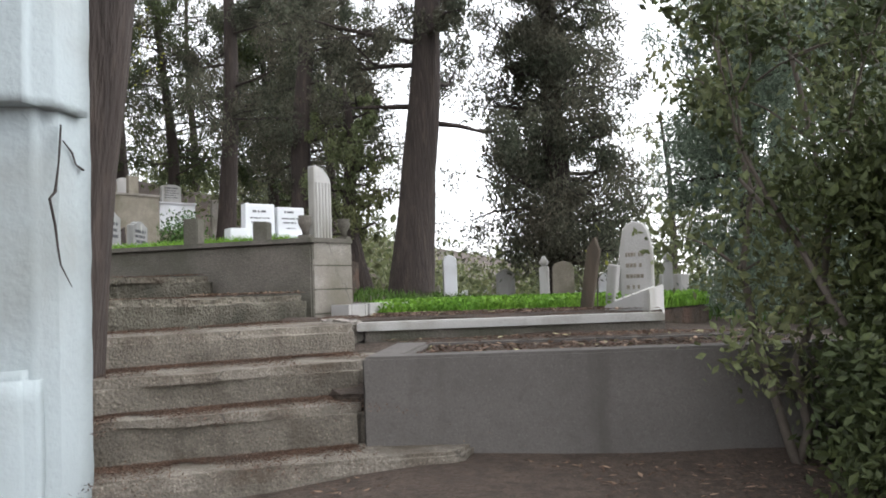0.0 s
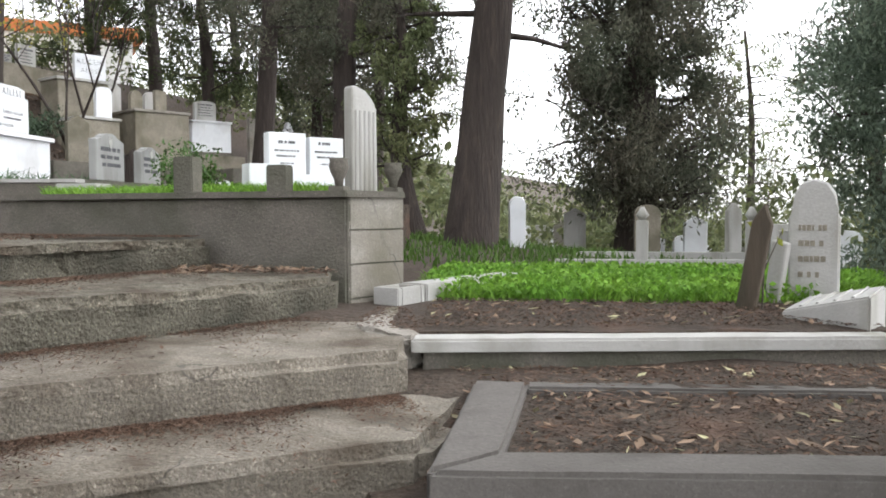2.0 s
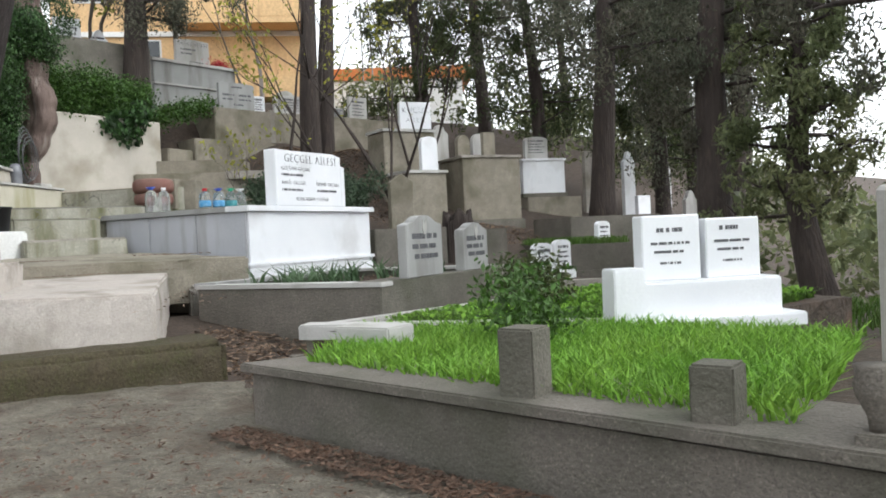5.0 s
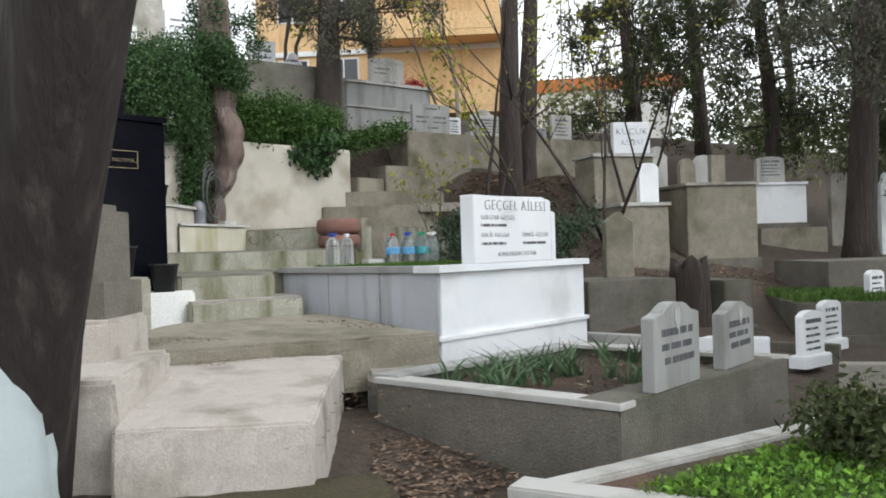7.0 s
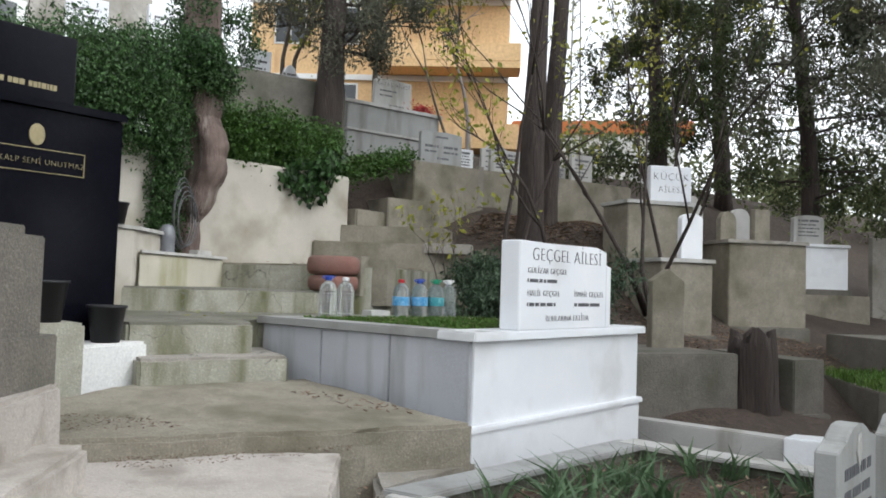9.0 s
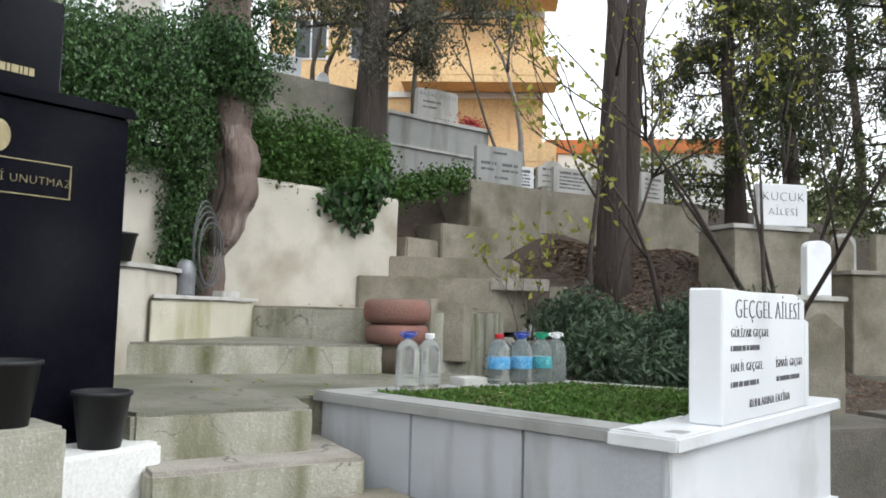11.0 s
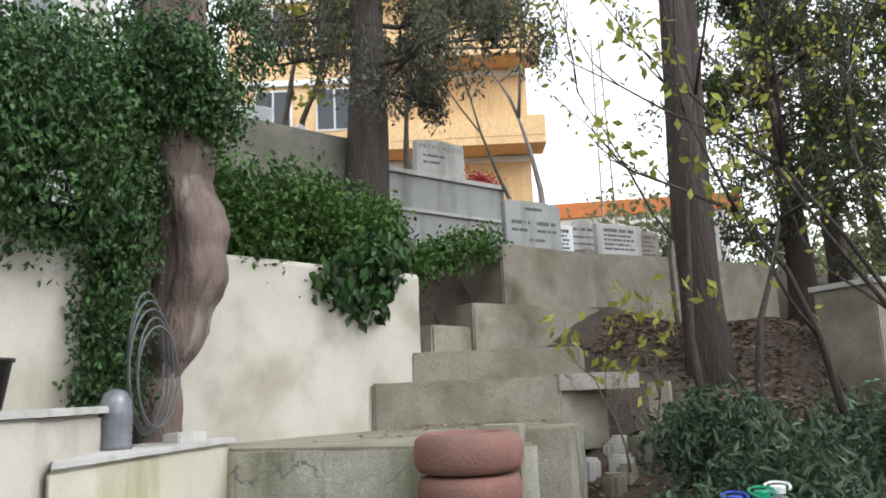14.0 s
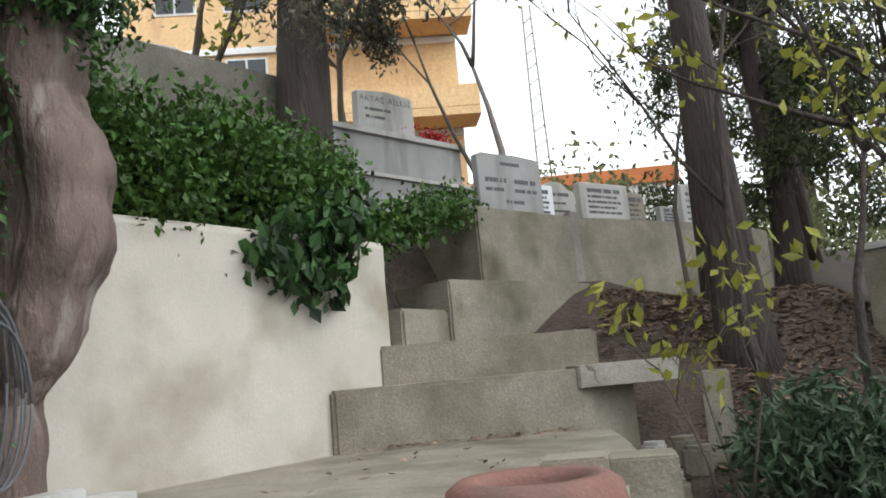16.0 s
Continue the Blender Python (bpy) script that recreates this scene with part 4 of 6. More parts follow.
structure("step", prism([(-12.51, 11.83), (-11.63, 13.05), (-11.6, 13.6), (-12.9, 13.6), (-12.8, 11.9)], 3.2, 3.8, 0.02, 0.01, 4), CONCRETE, "grey concrete step")
lip = thing("overhanging_slab", (-11.45, 13.3, 3.65), "pale concrete slab overhanging a gap", "slab")
part("slab", prism([(-11.62, 13.03), (-11.24, 13.58), (-11.55, 13.85), (-11.95, 13.3)], 3.68, 3.815, 0.012, 0.006, 3), CONCRETE_PALE, lip)
structure("step", prism([(-12.62, 12.3), (-11.75, 13.45), (-12.1, 13.9), (-13.2, 13.4), (-12.9, 12.3)], 3.5, 4.05, 0.02, 0.01, 4), CONCRETE, "grey concrete step")
structure("step", prism([(-12.72, 12.62), (-12.87, 13.2), (-13.4, 13.4), (-13.2, 12.5)], 3.8, 4.31, 0.02, 0.01, 4), CONCRETE, "short concrete step against the wall")
for at, w, h in (((-10.3, 11.2, 3.1), 0.22, 0.43), ((-10.22, 11.48, 3.0), 0.24, 0.5)):
    stone_post(at, w, h, 0.6, "broken mossy concrete post beside the landing", CONCRETE)
stone_post((-10.95, 13.45, 3.2), 0.16, 0.52, 0.5, "leaning concrete post under the slab", CONCRETE)

# ---- family tomb with the white front ----
ge = thing("family_tomb", (-6.65, 9.92, 2.0), "white marble family tomb with a planted top", "tomb")
GA, GB, GC, GD = (-6.65, 9.92), (-7.24, 12.28), (-8.89, 11.44), (-8.84, 9.44)
part("front_panel", prism([(-6.69, 9.95), (-7.26, 12.24), (-7.35, 12.22), (-6.78, 9.95)], 1.8, 2.88, 0.006), MARBLE, ge)
part("ledge", prism(rect((-6.655, 9.91), (-7.225, 12.26), 0.1, 0.01), 2.3, 2.34, 0.008), MARBLE, ge)
part("lower_panel", prism(rect((-6.665, 9.93), (-7.24, 12.25), 0.08), 1.8, 2.3, 0.005), MARBLE, ge)
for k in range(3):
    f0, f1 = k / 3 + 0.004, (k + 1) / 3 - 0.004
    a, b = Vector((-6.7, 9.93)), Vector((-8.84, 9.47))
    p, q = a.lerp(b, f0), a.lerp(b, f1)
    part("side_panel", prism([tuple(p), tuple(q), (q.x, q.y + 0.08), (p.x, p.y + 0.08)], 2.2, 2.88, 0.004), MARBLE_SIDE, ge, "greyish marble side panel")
part("core", prism([(-6.78, 10.02), (-7.3, 12.15), (-8.8, 11.35), (-8.78, 9.6)], 1.8, 2.86, 0), CONCRETE, ge)
for name_, q in (("coping", rect(GA, GB, 0.28, 0.02)), ("coping", [GA, (-6.72, 10.14), (-8.84, 9.68), (-8.86, 9.42)]),
                 ("coping", [(-8.88, 9.5), (-8.68, 9.5), (-8.7, 11.5), (-8.92, 11.46)]), ("coping", [(-7.26, 12.28), (-7.3, 12.1), (-8.85, 11.28), (-8.92, 11.47)])):
    part(name_, prism(q, 2.872 + 0.002 * len(ge.children), 2.945, 0.01, 0.002, 1), MARBLE_GREY if q[0] != rect(GA, GB, 0.28, 0.02)[0] else MARBLE, ge)
tg = inside([(-6.98, 10.1), (-7.5, 12.1), (-8.68, 11.4), (-8.65, 9.72)], 16000)
ge_soil = tagged(structure("tomb_bed", prism([(-6.95, 10.1), (-7.5, 12.05), (-8.7, 11.4), (-8.66, 9.7)], 2.6, 2.9, 0, 0.02, 3), SOIL), "soil bed on the family tomb")
tagged(leaves("clover_leaves", np.c_[tg, 2.9 + rng.uniform(0, 0.05, len(tg))], 0.016, GRASS_DULL, ge_soil, droop=0.0, aspect=0.7), kind="stuff")
blades("grass", np.c_[inside([(-6.98, 10.1), (-7.5, 12.1), (-8.68, 11.4), (-8.65, 9.72)], 5000), np.full(5000, 2.89)], 0.07, 0.004, GRASS_DULL, ge_soil, 0.6)
H0, H1 = (-6.75, 10.38), (-7.06, 11.6)
hs = thing("headstone", (*H0, 2.945), "white marble family headstone with dark lettering", "headstone")
plate = part("plate", slab_on(H0, H1, 2.945, [(0, 0), (1.26, 0), (1.26, 0.6), (1.1, 0.63), (0.4, 0.62), (0.0, 0.625)], 0.16), MARBLE, hs)
part("side_stone", slab_on((-7.055, 11.59), (-7.09, 11.72), 2.945, [(0, 0), (0.09, 0), (0.09, 0.48), (0, 0.5)], 0.13), MARBLE, hs)
words("GEÇGEL AİLESİ", H0, H1, 2.945, 0.66, 0.49, 0.135, INK, plate)
words("GÜLİZAR GEÇGEL", H0, H1, 2.945, 0.1, 0.4, 0.06, INK, plate, align="LEFT")
words("HALİL GEÇGEL", H0, H1, 2.945, 0.1, 0.24, 0.06, INK, plate, align="LEFT")
words("İSMAİL GEÇGEL", H0, H1, 2.945, 0.74, 0.24, 0.06, INK, plate, align="LEFT")
words("RUHLARINA FATİHA", H0, H1, 2.945, 0.66, 0.06, 0.062, INK, plate)
tagged(part("dates", bars(H0, H1, 2.945, 1.26, 0.6, [(0.56, 0.025, 0.08, 0.4), (0.28, 0.025, 0.08, 0.38), (0.28, 0.025, 0.6, 0.92)], 8), INK, plate), kind="stuff")

# ---- bottles on the tomb edge ----
def bottle(at, cap, label_mat, label, handle=False):
    t = thing("water_bottle", at, label, "bottle", "row of water bottles on the tomb")
    prof = [(0.068, 0.0), (0.076, 0.012)]
    for k in range(7):
        z = 0.02 + 0.028 * k
        prof += [(0.077, z), (0.073, z + 0.012), (0.077, z + 0.024)]
    prof += [(0.074, 0.225), (0.062, 0.265), (0.04, 0.29), (0.024, 0.3), (0.024, 0.312)]
    body = part("body", lathe(prof, at, 18), PET, t, smooth=True)
    part("cap", lathe([(0.03, 0.306), (0.031, 0.332), (0.026, 0.337)], at, 14), cap, t)
    if label_mat:
        part("label", lathe([(0.0785, 0.1), (0.079, 0.102), (0.079, 0.178), (0.0785, 0.18)], at, 18), label_mat, t, smooth=True)
    if handle:
        part("handle", tube([(at[0] + 0.05 * math.cos(a), at[1] + 0.05 * math.sin(a), at[2] + 0.31 + 0.035 * abs(math.sin(a / 2 + 0.4))) for a in np.linspace(0, math.pi * 1.6, 10)], [0.006] * 10, 5), cap, t)
    return t


bottle((-8.806, 10.80, 2.946), CAP_RED, LABEL_BLUE, "clear plastic water bottle with blue label and red cap")
bottle((-8.80, 11.0, 2.946), CAP_BLUE, LABEL_BLUE, "clear plastic water bottle with blue label and blue cap", True)
bottle((-8.80, 11.19, 2.946), CAP_GREEN, LABEL_TEAL, "plastic water bottle with teal label and green cap", True)
bottle((-8.83, 11.36, 2.946), CAP_WHITE, None, "clear plastic water bottle with white pull cap", True)
bottle((-8.76, 10.02, 2.946), CAP_BLUE, None, "empty clear plastic bottle with blue handle", True)
bottle((-8.78, 10.2, 2.946), CAP_WHITE, None, "empty clear plastic bottle with white cap")
tray = thing("marble_offcut", (-8.78, 10.5, 2.95), "small pale stone offcut on the tomb edge", "stone")
part("stone", prism(rect((-8.7, 10.42), (-8.7, 10.62), 0.16), 2.946, 3.0, 0.006), MARBLE_OLD, tray)

# ---- low planted grave with two grey stones ----
bg_ = thing("low_grave", (-4.16, 9.37, 1.8), "low grey stone grave bed with soil and bulbs", "grave")
B0, B1, B2_, B3 = (-6.02, 8.89), (-4.16, 9.37), (-4.53, 11.63), (-6.39, 11.15)
part("front_wall", prism(rect(B0, B1, 0.13), 1.6, 2.15, 0.008, 0.004, 3), CONCRETE_DARK, bg_)
part("coping", prism(rect(B0, B1, 0.16, 0.015), 2.152, 2.19, 0.006), MARBLE_OLD, bg_)
part("end_wall", prism(rect((-4.163, 9.375), B2_, 0.3), 1.6, 2.192, 0.008, 0.004, 3), CONCRETE_DARK, bg_)
part("back_wall", prism([B2_, (-4.55, 11.5), (-6.38, 11.02), B3], 1.6, 2.18, 0.008), CONCRETE_DARK, bg_)
part("side_wall", prism([B0, (-5.9, 8.95), (-6.26, 11.1), B3], 1.6, 2.17, 0.008), CONCRETE_DARK, bg_)
part("coping", prism([(-6.1, 8.9), (-5.88, 8.99), (-6.24, 11.12), (-6.46, 11.1)], 2.172, 2.205, 0.008, 0.003, 1), MARBLE_GREY, bg_)
part("coping", prism([(-4.52, 11.66), (-4.55, 11.46), (-6.38, 10.98), (-6.42, 11.2)], 2.182, 2.21, 0.008, 0.003, 1), MARBLE_OLD, bg_)
structure("apron", prism([(-6.2, 8.93), (-6.43, 9.8), (-6.64, 9.9), (-6.85, 9.3)], 1.6, 2.165, 0.03, 0.03, 4), CONCRETE_PALE, "rough pale concrete apron beside the paving")
part("soil", prism([(-5.85, 9.05), (-4.4, 9.42), (-4.75, 11.5), (-6.25, 11.05)], 1.7, 2.11, 0, 0.025, 4), SOIL, bg_, "dark soil with dry leaves")
for k, c in enumerate(inside([(-5.8, 9.15), (-4.6, 9.45), (-4.9, 11.3), (-6.1, 11.0)], 20)):
    bulb = thing("bulb_plant", (c[0], c[1], 2.1), "clump of strappy green bulb leaves", "plant", "bulb plants in the grave bed")
    blades("leaves", np.c_[c + rng.normal(0, 0.04, (16, 2)), np.full(16, 2.1)], 0.2, 0.013, LEAF_BULB, bulb, 0.8)
ROWS4 = [(0.62, 0.045, 0.15, 0.85), (0.46, 0.04, 0.15, 0.8), (0.3, 0.04, 0.2, 0.85)]
for p0, p1, h in (((-4.21, 9.74), (-4.36, 10.36), 0.53), ((-4.47, 10.78), (-4.63, 11.36), 0.46)):
    t = headstone(p0, p1, 2.19, h, 0.09, MARBLE_GREY, "shoulder", "grey marble headstone with a carved tulip", ROWS4, 11, "pair of grey headstones")
    p, d, n = face_frame(p0, p1, 2.19, 1, 0.31, h * 0.8, 0.002)
    part("tulip", slab_on(tuple((p - d * 0.04 + n * 0.006).xy), tuple((p + d * 0.04 + n * 0.006).xy), p.z, [(0.03, -0.06), (0.05, -0.06), (0.08, 0), (0.07, 0.07), (0.04, 0.03), (0.01, 0.07), (0, 0)], 0.008, 0), MARBLE_OLD, t)

# ---- plastered stump, stepped blocks and black tomb ----
sp = thing("plastered_stump", (-5.1, 6.4, 1.75), "cracked pale plaster stump at the cypress foot", "pier")
b = prism([(-4.93, 6.2), (-5.05, 6.62), (-5.26, 6.58), (-5.28, 5.95)], 1.5, 3.25, 0.06, 0.02, 4)
for v in b.verts:
    k = max(0, (2.7 - v.co.z)) * 0.13
    v.co.x += k * (1 if v.co.x > -5.2 else -1)
    v.co.y += k * (1 if v.co.y > 6.3 else -1) * 0.3
part("plaster", b, STUCCO_BLUE, sp, smooth=True)
structure("step", prism([(-5.32, 6.95), (-6.45, 7.58), (-6.9, 7.0), (-5.7, 6.3)], 1.8, 2.48, 0.025, 0.02, 6, grain=0.06), SLAB, "pale concrete side step")
structure("step", prism([(-6.1, 7.12), (-6.75, 7.52), (-7.3, 6.9), (-6.3, 6.4)], 1.8, 2.72, 0.025, 0.02, 6, grain=0.06), SLAB, "pale concrete side step")
gt = thing("grey_tomb", (-6.7, 7.4, 2.7), "stepped grey stone tomb with a white headstone", "tomb")
part("plinth", prism([(-6.25, 7.12), (-6.72, 7.48), (-7.6, 6.9), (-6.9, 6.3)], 2.72, 2.95, 0.008), CONCRETE_DARK, gt)
part("block", prism([(-6.3, 7.08), (-6.69, 7.4), (-7.5, 6.85), (-6.95, 6.35)], 2.95, 3.4, 0.008), CONCRETE_DARK, gt)
part("shelf", prism([(-6.3, 7.06), (-6.6, 7.3), (-7.4, 6.8), (-6.95, 6.3)], 3.4, 3.44, 0.006), CONCRETE_DARK, gt)
headstone((-6.36, 6.95), (-6.62, 7.15), 3.44, 0.5, 0.1, MARBLE, "round", "white marble headstone on a grey tomb", None, 4)
bt = thing("black_tomb", (-8.42, 8.23, 2.8), "polished black granite tomb chest with a gilt crest", "tomb")
K0, K1 = (-8.27, 6.83), (-8.627, 8.238)
part("front_panel", prism(rect(K0, K1, 0.08), 2.8, 4.32, 0.006), GRANITE, bt)
part("side_panel", prism([(-8.637, 8.233), (-8.707, 8.2), (-10.1, 7.78), (-10.05, 7.92)], 2.8, 4.318, 0.006), GRANITE, bt)
part("core", prism([(-8.36, 6.86), (-8.7, 8.18), (-10.0, 7.83), (-9.7, 6.4)], 2.6, 4.31, 0), GRANITE, bt)
part("cap", prism([(-8.22, 6.78), (-8.6, 8.265), (-10.15, 7.86), (-9.75, 6.3)], 4.322, 4.375, 0.01), GRANITE, bt, "black granite lid")
part("base_band", prism(rect(K0, K1, 0.1, 0.03), 2.78, 2.95, 0.006), GRANITE, bt)
p, d, n = face_frame(K0, K1, 2.8, 1, 0.85, 1.34, 0.004)
part("crest", slab_on(tuple((p - d * 0.08 + n * 0.006).xy), tuple((p + d * 0.1 + n * 0.006).xy), p.z - 0.1, [(0.08 + 0.052 * math.cos(a), 0.1 + 0.072 * math.sin(a)) for a in np.linspace(0, 2 * math.pi, 20, endpoint=False)], 0.01, 0.002), GOLD, bt, "oval gilt crest")
part("plaque", slab_on(tuple((p - d * 0.32 + n * 0.002).xy), tuple((p + d * 0.32 + n * 0.002).xy), 3.895, [(0, 0), (0.64, 0), (0.64, 0.15), (0, 0.15)], 0.008, 0.002), GRANITE, bt)
for u0, v0, w_, h_ in ((0.52, 1.092, 0.66, 0.005), (0.52, 1.245, 0.66, 0.005), (0.52, 1.095, 0.005, 0.15), (1.175, 1.095, 0.005, 0.15)):
    p2, d_, n_ = face_frame(K0, K1, 2.8, 1, u0, v0, 0.008)
    part("gilt_line", slab_on(tuple(p2.xy), tuple((p2 + d_).xy), p2.z, [(0, 0), (w_, 0), (w_, h_), (0, h_)], 0.006, 0), GOLD, bt)
words("BU KALP SENİ UNUTMAZ", K0, K1, 2.8, 0.85, 1.145, 0.053, GOLD, bt, off=0.012)
headstone((-8.75, 6.75), (-9.06, 8.0), 4.375, 0.6, 0.12, GRANITE, "flat", "black granite headstone with an oval portrait plate", [(0.3, 0.04, 0.1, 0.9)], 4, ink=GOLD)
wp = thing("white_plinth", (-8.1, 8.2, 2.4), "stepped white painted plinth at the black tomb", "plinth")
part("lower_block", prism([(-8.15, 7.85), (-8.42, 8.42), (-8.72, 8.36), (-8.5, 7.75)], 2.2, 2.78, 0.02, 0.008, 3), WHITE_PAINT, wp)
part("upper_block", prism([(-7.92, 7.55), (-8.1, 7.93), (-8.42, 7.86), (-8.3, 7.45)], 2.2, 2.93, 0.02, 0.012, 3), DAMP, wp)


def bucket(at, r, h, label):
    t = thing("bucket", at, label, "bucket", "black plastic buckets")
    part("body", lathe([(r * 0.72, 0), (r * 0.98, h * 0.92), (r * 1.06, h * 0.93), (r * 1.06, h), (r * 0.96, h), (r * 0.7, 0.02)], at, 24), BLACK_PLASTIC, t, smooth=True)
    part("water", lathe([(r * 0.78, h * 0.35), (r * 0.78, h * 0.36)], at, 20), SOIL, t)
    return t


bucket((-8.4, 8.13, 2.78), 0.125, 0.25, "black plastic bucket on the white plinth")
bucket((-8.16, 7.7, 2.93), 0.13, 0.26, "black plastic bucket on the taller plinth block")

# ---- plinths, plaster wall, ivy tree ----
hp = structure("high_plinth", prism([(-9.95, 7.95), (-10.74, 8.96), (-11.5, 9.5), (-11.0, 8.2), (-10.3, 7.7)], 2.6, 3.68, 0.015, 0.008, 4), PLASTER, "white plastered plinth with a stone cap")
structure("trim", prism([(-9.9, 7.95), (-10.76, 9.02), (-11.5, 9.55), (-11.0, 8.2), (-10.3, 7.65)], 3.685, 3.72, 0.008), MARBLE_OLD, "thin stone cap on the plinth")
structure("low_plinth", prism([(-10.77, 9.03), (-11.83, 10.31), (-12.2, 10.2), (-11.5, 9.2)], 2.8, 3.46, 0.015, 0.008, 4), ALGAE, "cream plinth with yellow-green algae streaks")
structure("trim", prism([(-10.75, 9.04), (-11.84, 10.36), (-12.2, 10.2), (-11.5, 9.2)], 3.465, 3.495, 0.006), MARBLE_OLD, "thin stone cap on the plinth")
structure("wall_west", prism([(-12.22, 9.75), (-12.645, 12.44), (-12.95, 12.42), (-12.5, 9.65)], 2.8, 4.74, 0.02, 0.012, 5), PLASTER, "cream plastered retaining wall with stains", smooth=True)
structure("wall_south", prism([(-10.6, 7.6), (-12.2, 9.85), (-12.45, 9.8), (-10.9, 7.4)], 2.8, 4.72, 0.02, 0.012, 5), PLASTER, "cream plastered retaining wall behind the plinth", smooth=True)
structure("planting_bed", prism([(-12.3, 10.0), (-12.85, 12.42), (-14.2, 13.4), (-13.6, 9.6), (-12.0, 7.2), (-10.9, 7.45)], 3.0, 4.66, 0, 0.02, 2), SOIL, "raised planting bed behind the wall")
uw_ = prism([(-13.35, 9.4), (-14.0, 13.1), (-14.3, 13.05), (-13.65, 9.3)], 4.4, 6.2, 0.02, 0.01, 4)
for v in uw_.verts:
    if v.co.z > 6.1:
        v.co.z += 0.05 * (v.co.y - 9.4)
structure("wall_upper", uw_, CONCRETE_DARK, "dark grey upper retaining wall")
bucket((-10.55, 8.72, 3.72), 0.12, 0.2, "black plastic planter pot on the plinth")

it = thing("ivy_clad_tree", (-11.9, 9.95, 3.4), "sinuous pale-barked tree trunk overgrown with ivy", "tree")
pts = [(-12.08, 9.95, 3.3), (-12.05, 9.93, 3.6), (-12.05, 9.93, 3.9), (-11.93, 10.02, 4.2), (-11.86, 10.09, 4.5), (-11.88, 10.08, 4.8), (-11.93, 9.99, 5.1), (-11.9, 10.0, 5.5), (-11.95, 9.95, 6.2), (-12.0, 9.95, 7.2), (-12.0, 9.95, 8.5)]
rads = [0.2, 0.16, 0.15, 0.19, 0.2, 0.21, 0.19, 0.21, 0.2, 0.15, 0.1]
fine_pts, fine_r = [], []
for i in range(len(pts) - 1):
    for f in np.linspace(0, 1, 9)[:-1]:
        e = f * f * (3 - 2 * f)
        fine_pts.append(tuple(Vector(pts[i]).lerp(Vector(pts[i + 1]), f)))
        fine_r.append((rads[i] + (rads[i + 1] - rads[i]) * e) * (1 + 0.05 * math.sin(i * 5.1 + f * 6.3)))
bm_ = tube(fine_pts, fine_r, 40, uneven=0.3)
for v in bm_.verts:
    p = v.co
    k = 0.028 * noise.noise(Vector((p.x * 9, p.y * 9, p.z * 1.6))) + 0.016 * noise.noise(Vector((p.x * 26, p.y * 26, p.z * 4))) + 0.012 * noise.noise(p * 14)
    v.co += v.normal * k if v.normal.length else Vector((p.x + 11.95, p.y - 9.98, 0)).normalized() * k
part("trunk", bm_, BARK_PALE, it, smooth=True)
part("root", tube([(-12.15, 9.72, 3.35), (-12.1, 9.78, 3.7), (-12.05, 9.86, 4.1), (-11.98, 9.92, 4.4)], [0.18, 0.14, 0.1, 0.06], 10, uneven=0.3), BARK, it, smooth=True)


def ivy_cloud(blobs, per, spread_z=1.0):
    out = []
    for x, y, z, r in blobs:
        k = int(per * r * r)
        d = rng.normal(size=(k, 3))
        d /= np.linalg.norm(d, axis=1)[:, None]
        out.append(np.array((x, y, z)) + d * (r * rng.uniform(0.25, 1.25, k) ** 0.7)[:, None] * [1, 1, spread_z] + rng.normal(0, 0.05, (k, 3)))
    return np.concatenate(out)


r_ = random.Random(5)
blobs = []
for i in range(50):
    f = r_.random()
    blobs.append((-10.75 - 1.2 * f + r_.gauss(0, 0.12), 7.4 + 2.1 * f + r_.gauss(0, 0.12), r_.uniform(4.8, 5.3 + 0.45 * f), r_.uniform(0.22, 0.42)))
for i in range(18):
    a = r_.uniform(0, 6.3)
    blobs.append((-11.95 + 0.22 * math.cos(a), 9.93 + 0.24 * math.sin(a), r_.uniform(5.6, 7.6), r_.uniform(0.08, 0.16)))
for i in range(26):
    blobs.append((-11.74 + r_.gauss(0, 0.08), 9.9 + r_.gauss(0, 0.15), r_.uniform(5.5, 6.0), r_.uniform(0.14, 0.24)))
for i in range(9):
    blobs.append((-12.15 + r_.gauss(0, 0.12), 10.5 + r_.gauss(0, 0.16), r_.uniform(5.9, 6.5), 0.11))
for i in range(14):
    blobs.append((-11.9 + r_.gauss(0, 0.06), 9.54 + 0.008 * i + r_.gauss(0, 0.05), 3.62 + 0.13 * i, 0.2))
leaves("ivy", ivy_cloud(blobs, 17000), 0.021, LEAF_IVY, it, droop=0.6, aspect=0.5, label="dark glossy ivy leaves")
hz = thing("hedge", (-12.6, 11.3, 4.7), "bright green leafy hedge spilling over the wall", "hedge")
blobs = [(-12.55 - 0.24 * (y - 10.4) + r_.gauss(0, 0.1), y, r_.uniform(4.85, 5.3), r_.uniform(0.22, 0.36)) for y in np.linspace(10.35, 12.3, 26)]
leaves("leaves", ivy_cloud(blobs, 11000), 0.026, LEAF_HEDGE, hz, droop=0.3, aspect=0.6)
blobs = [(-12.42 - 0.25 * (y - 11.2) + r_.gauss(0, 0.05), y, r_.uniform(4.42, 4.95), r_.uniform(0.12, 0.2)) for y in np.linspace(11.3, 12.15, 12)]
leaves("hanging_leaves", ivy_cloud(blobs, 4200), 0.055, LEAF_IVY, hz, droop=0.7, aspect=0.6, label="large dark hanging leaves")
blobs = [(-13.0 - 0.3 * f + r_.gauss(0, 0.08), 12.4 + 1.5 * f, 4.85 + 0.35 * f + r_.gauss(0, 0.06), 0.17) for f in np.linspace(0, 1, 12)]
leaves("leaves", ivy_cloud(blobs, 7000), 0.03, LEAF_HEDGE, hz, droop=0.2, aspect=0.6)

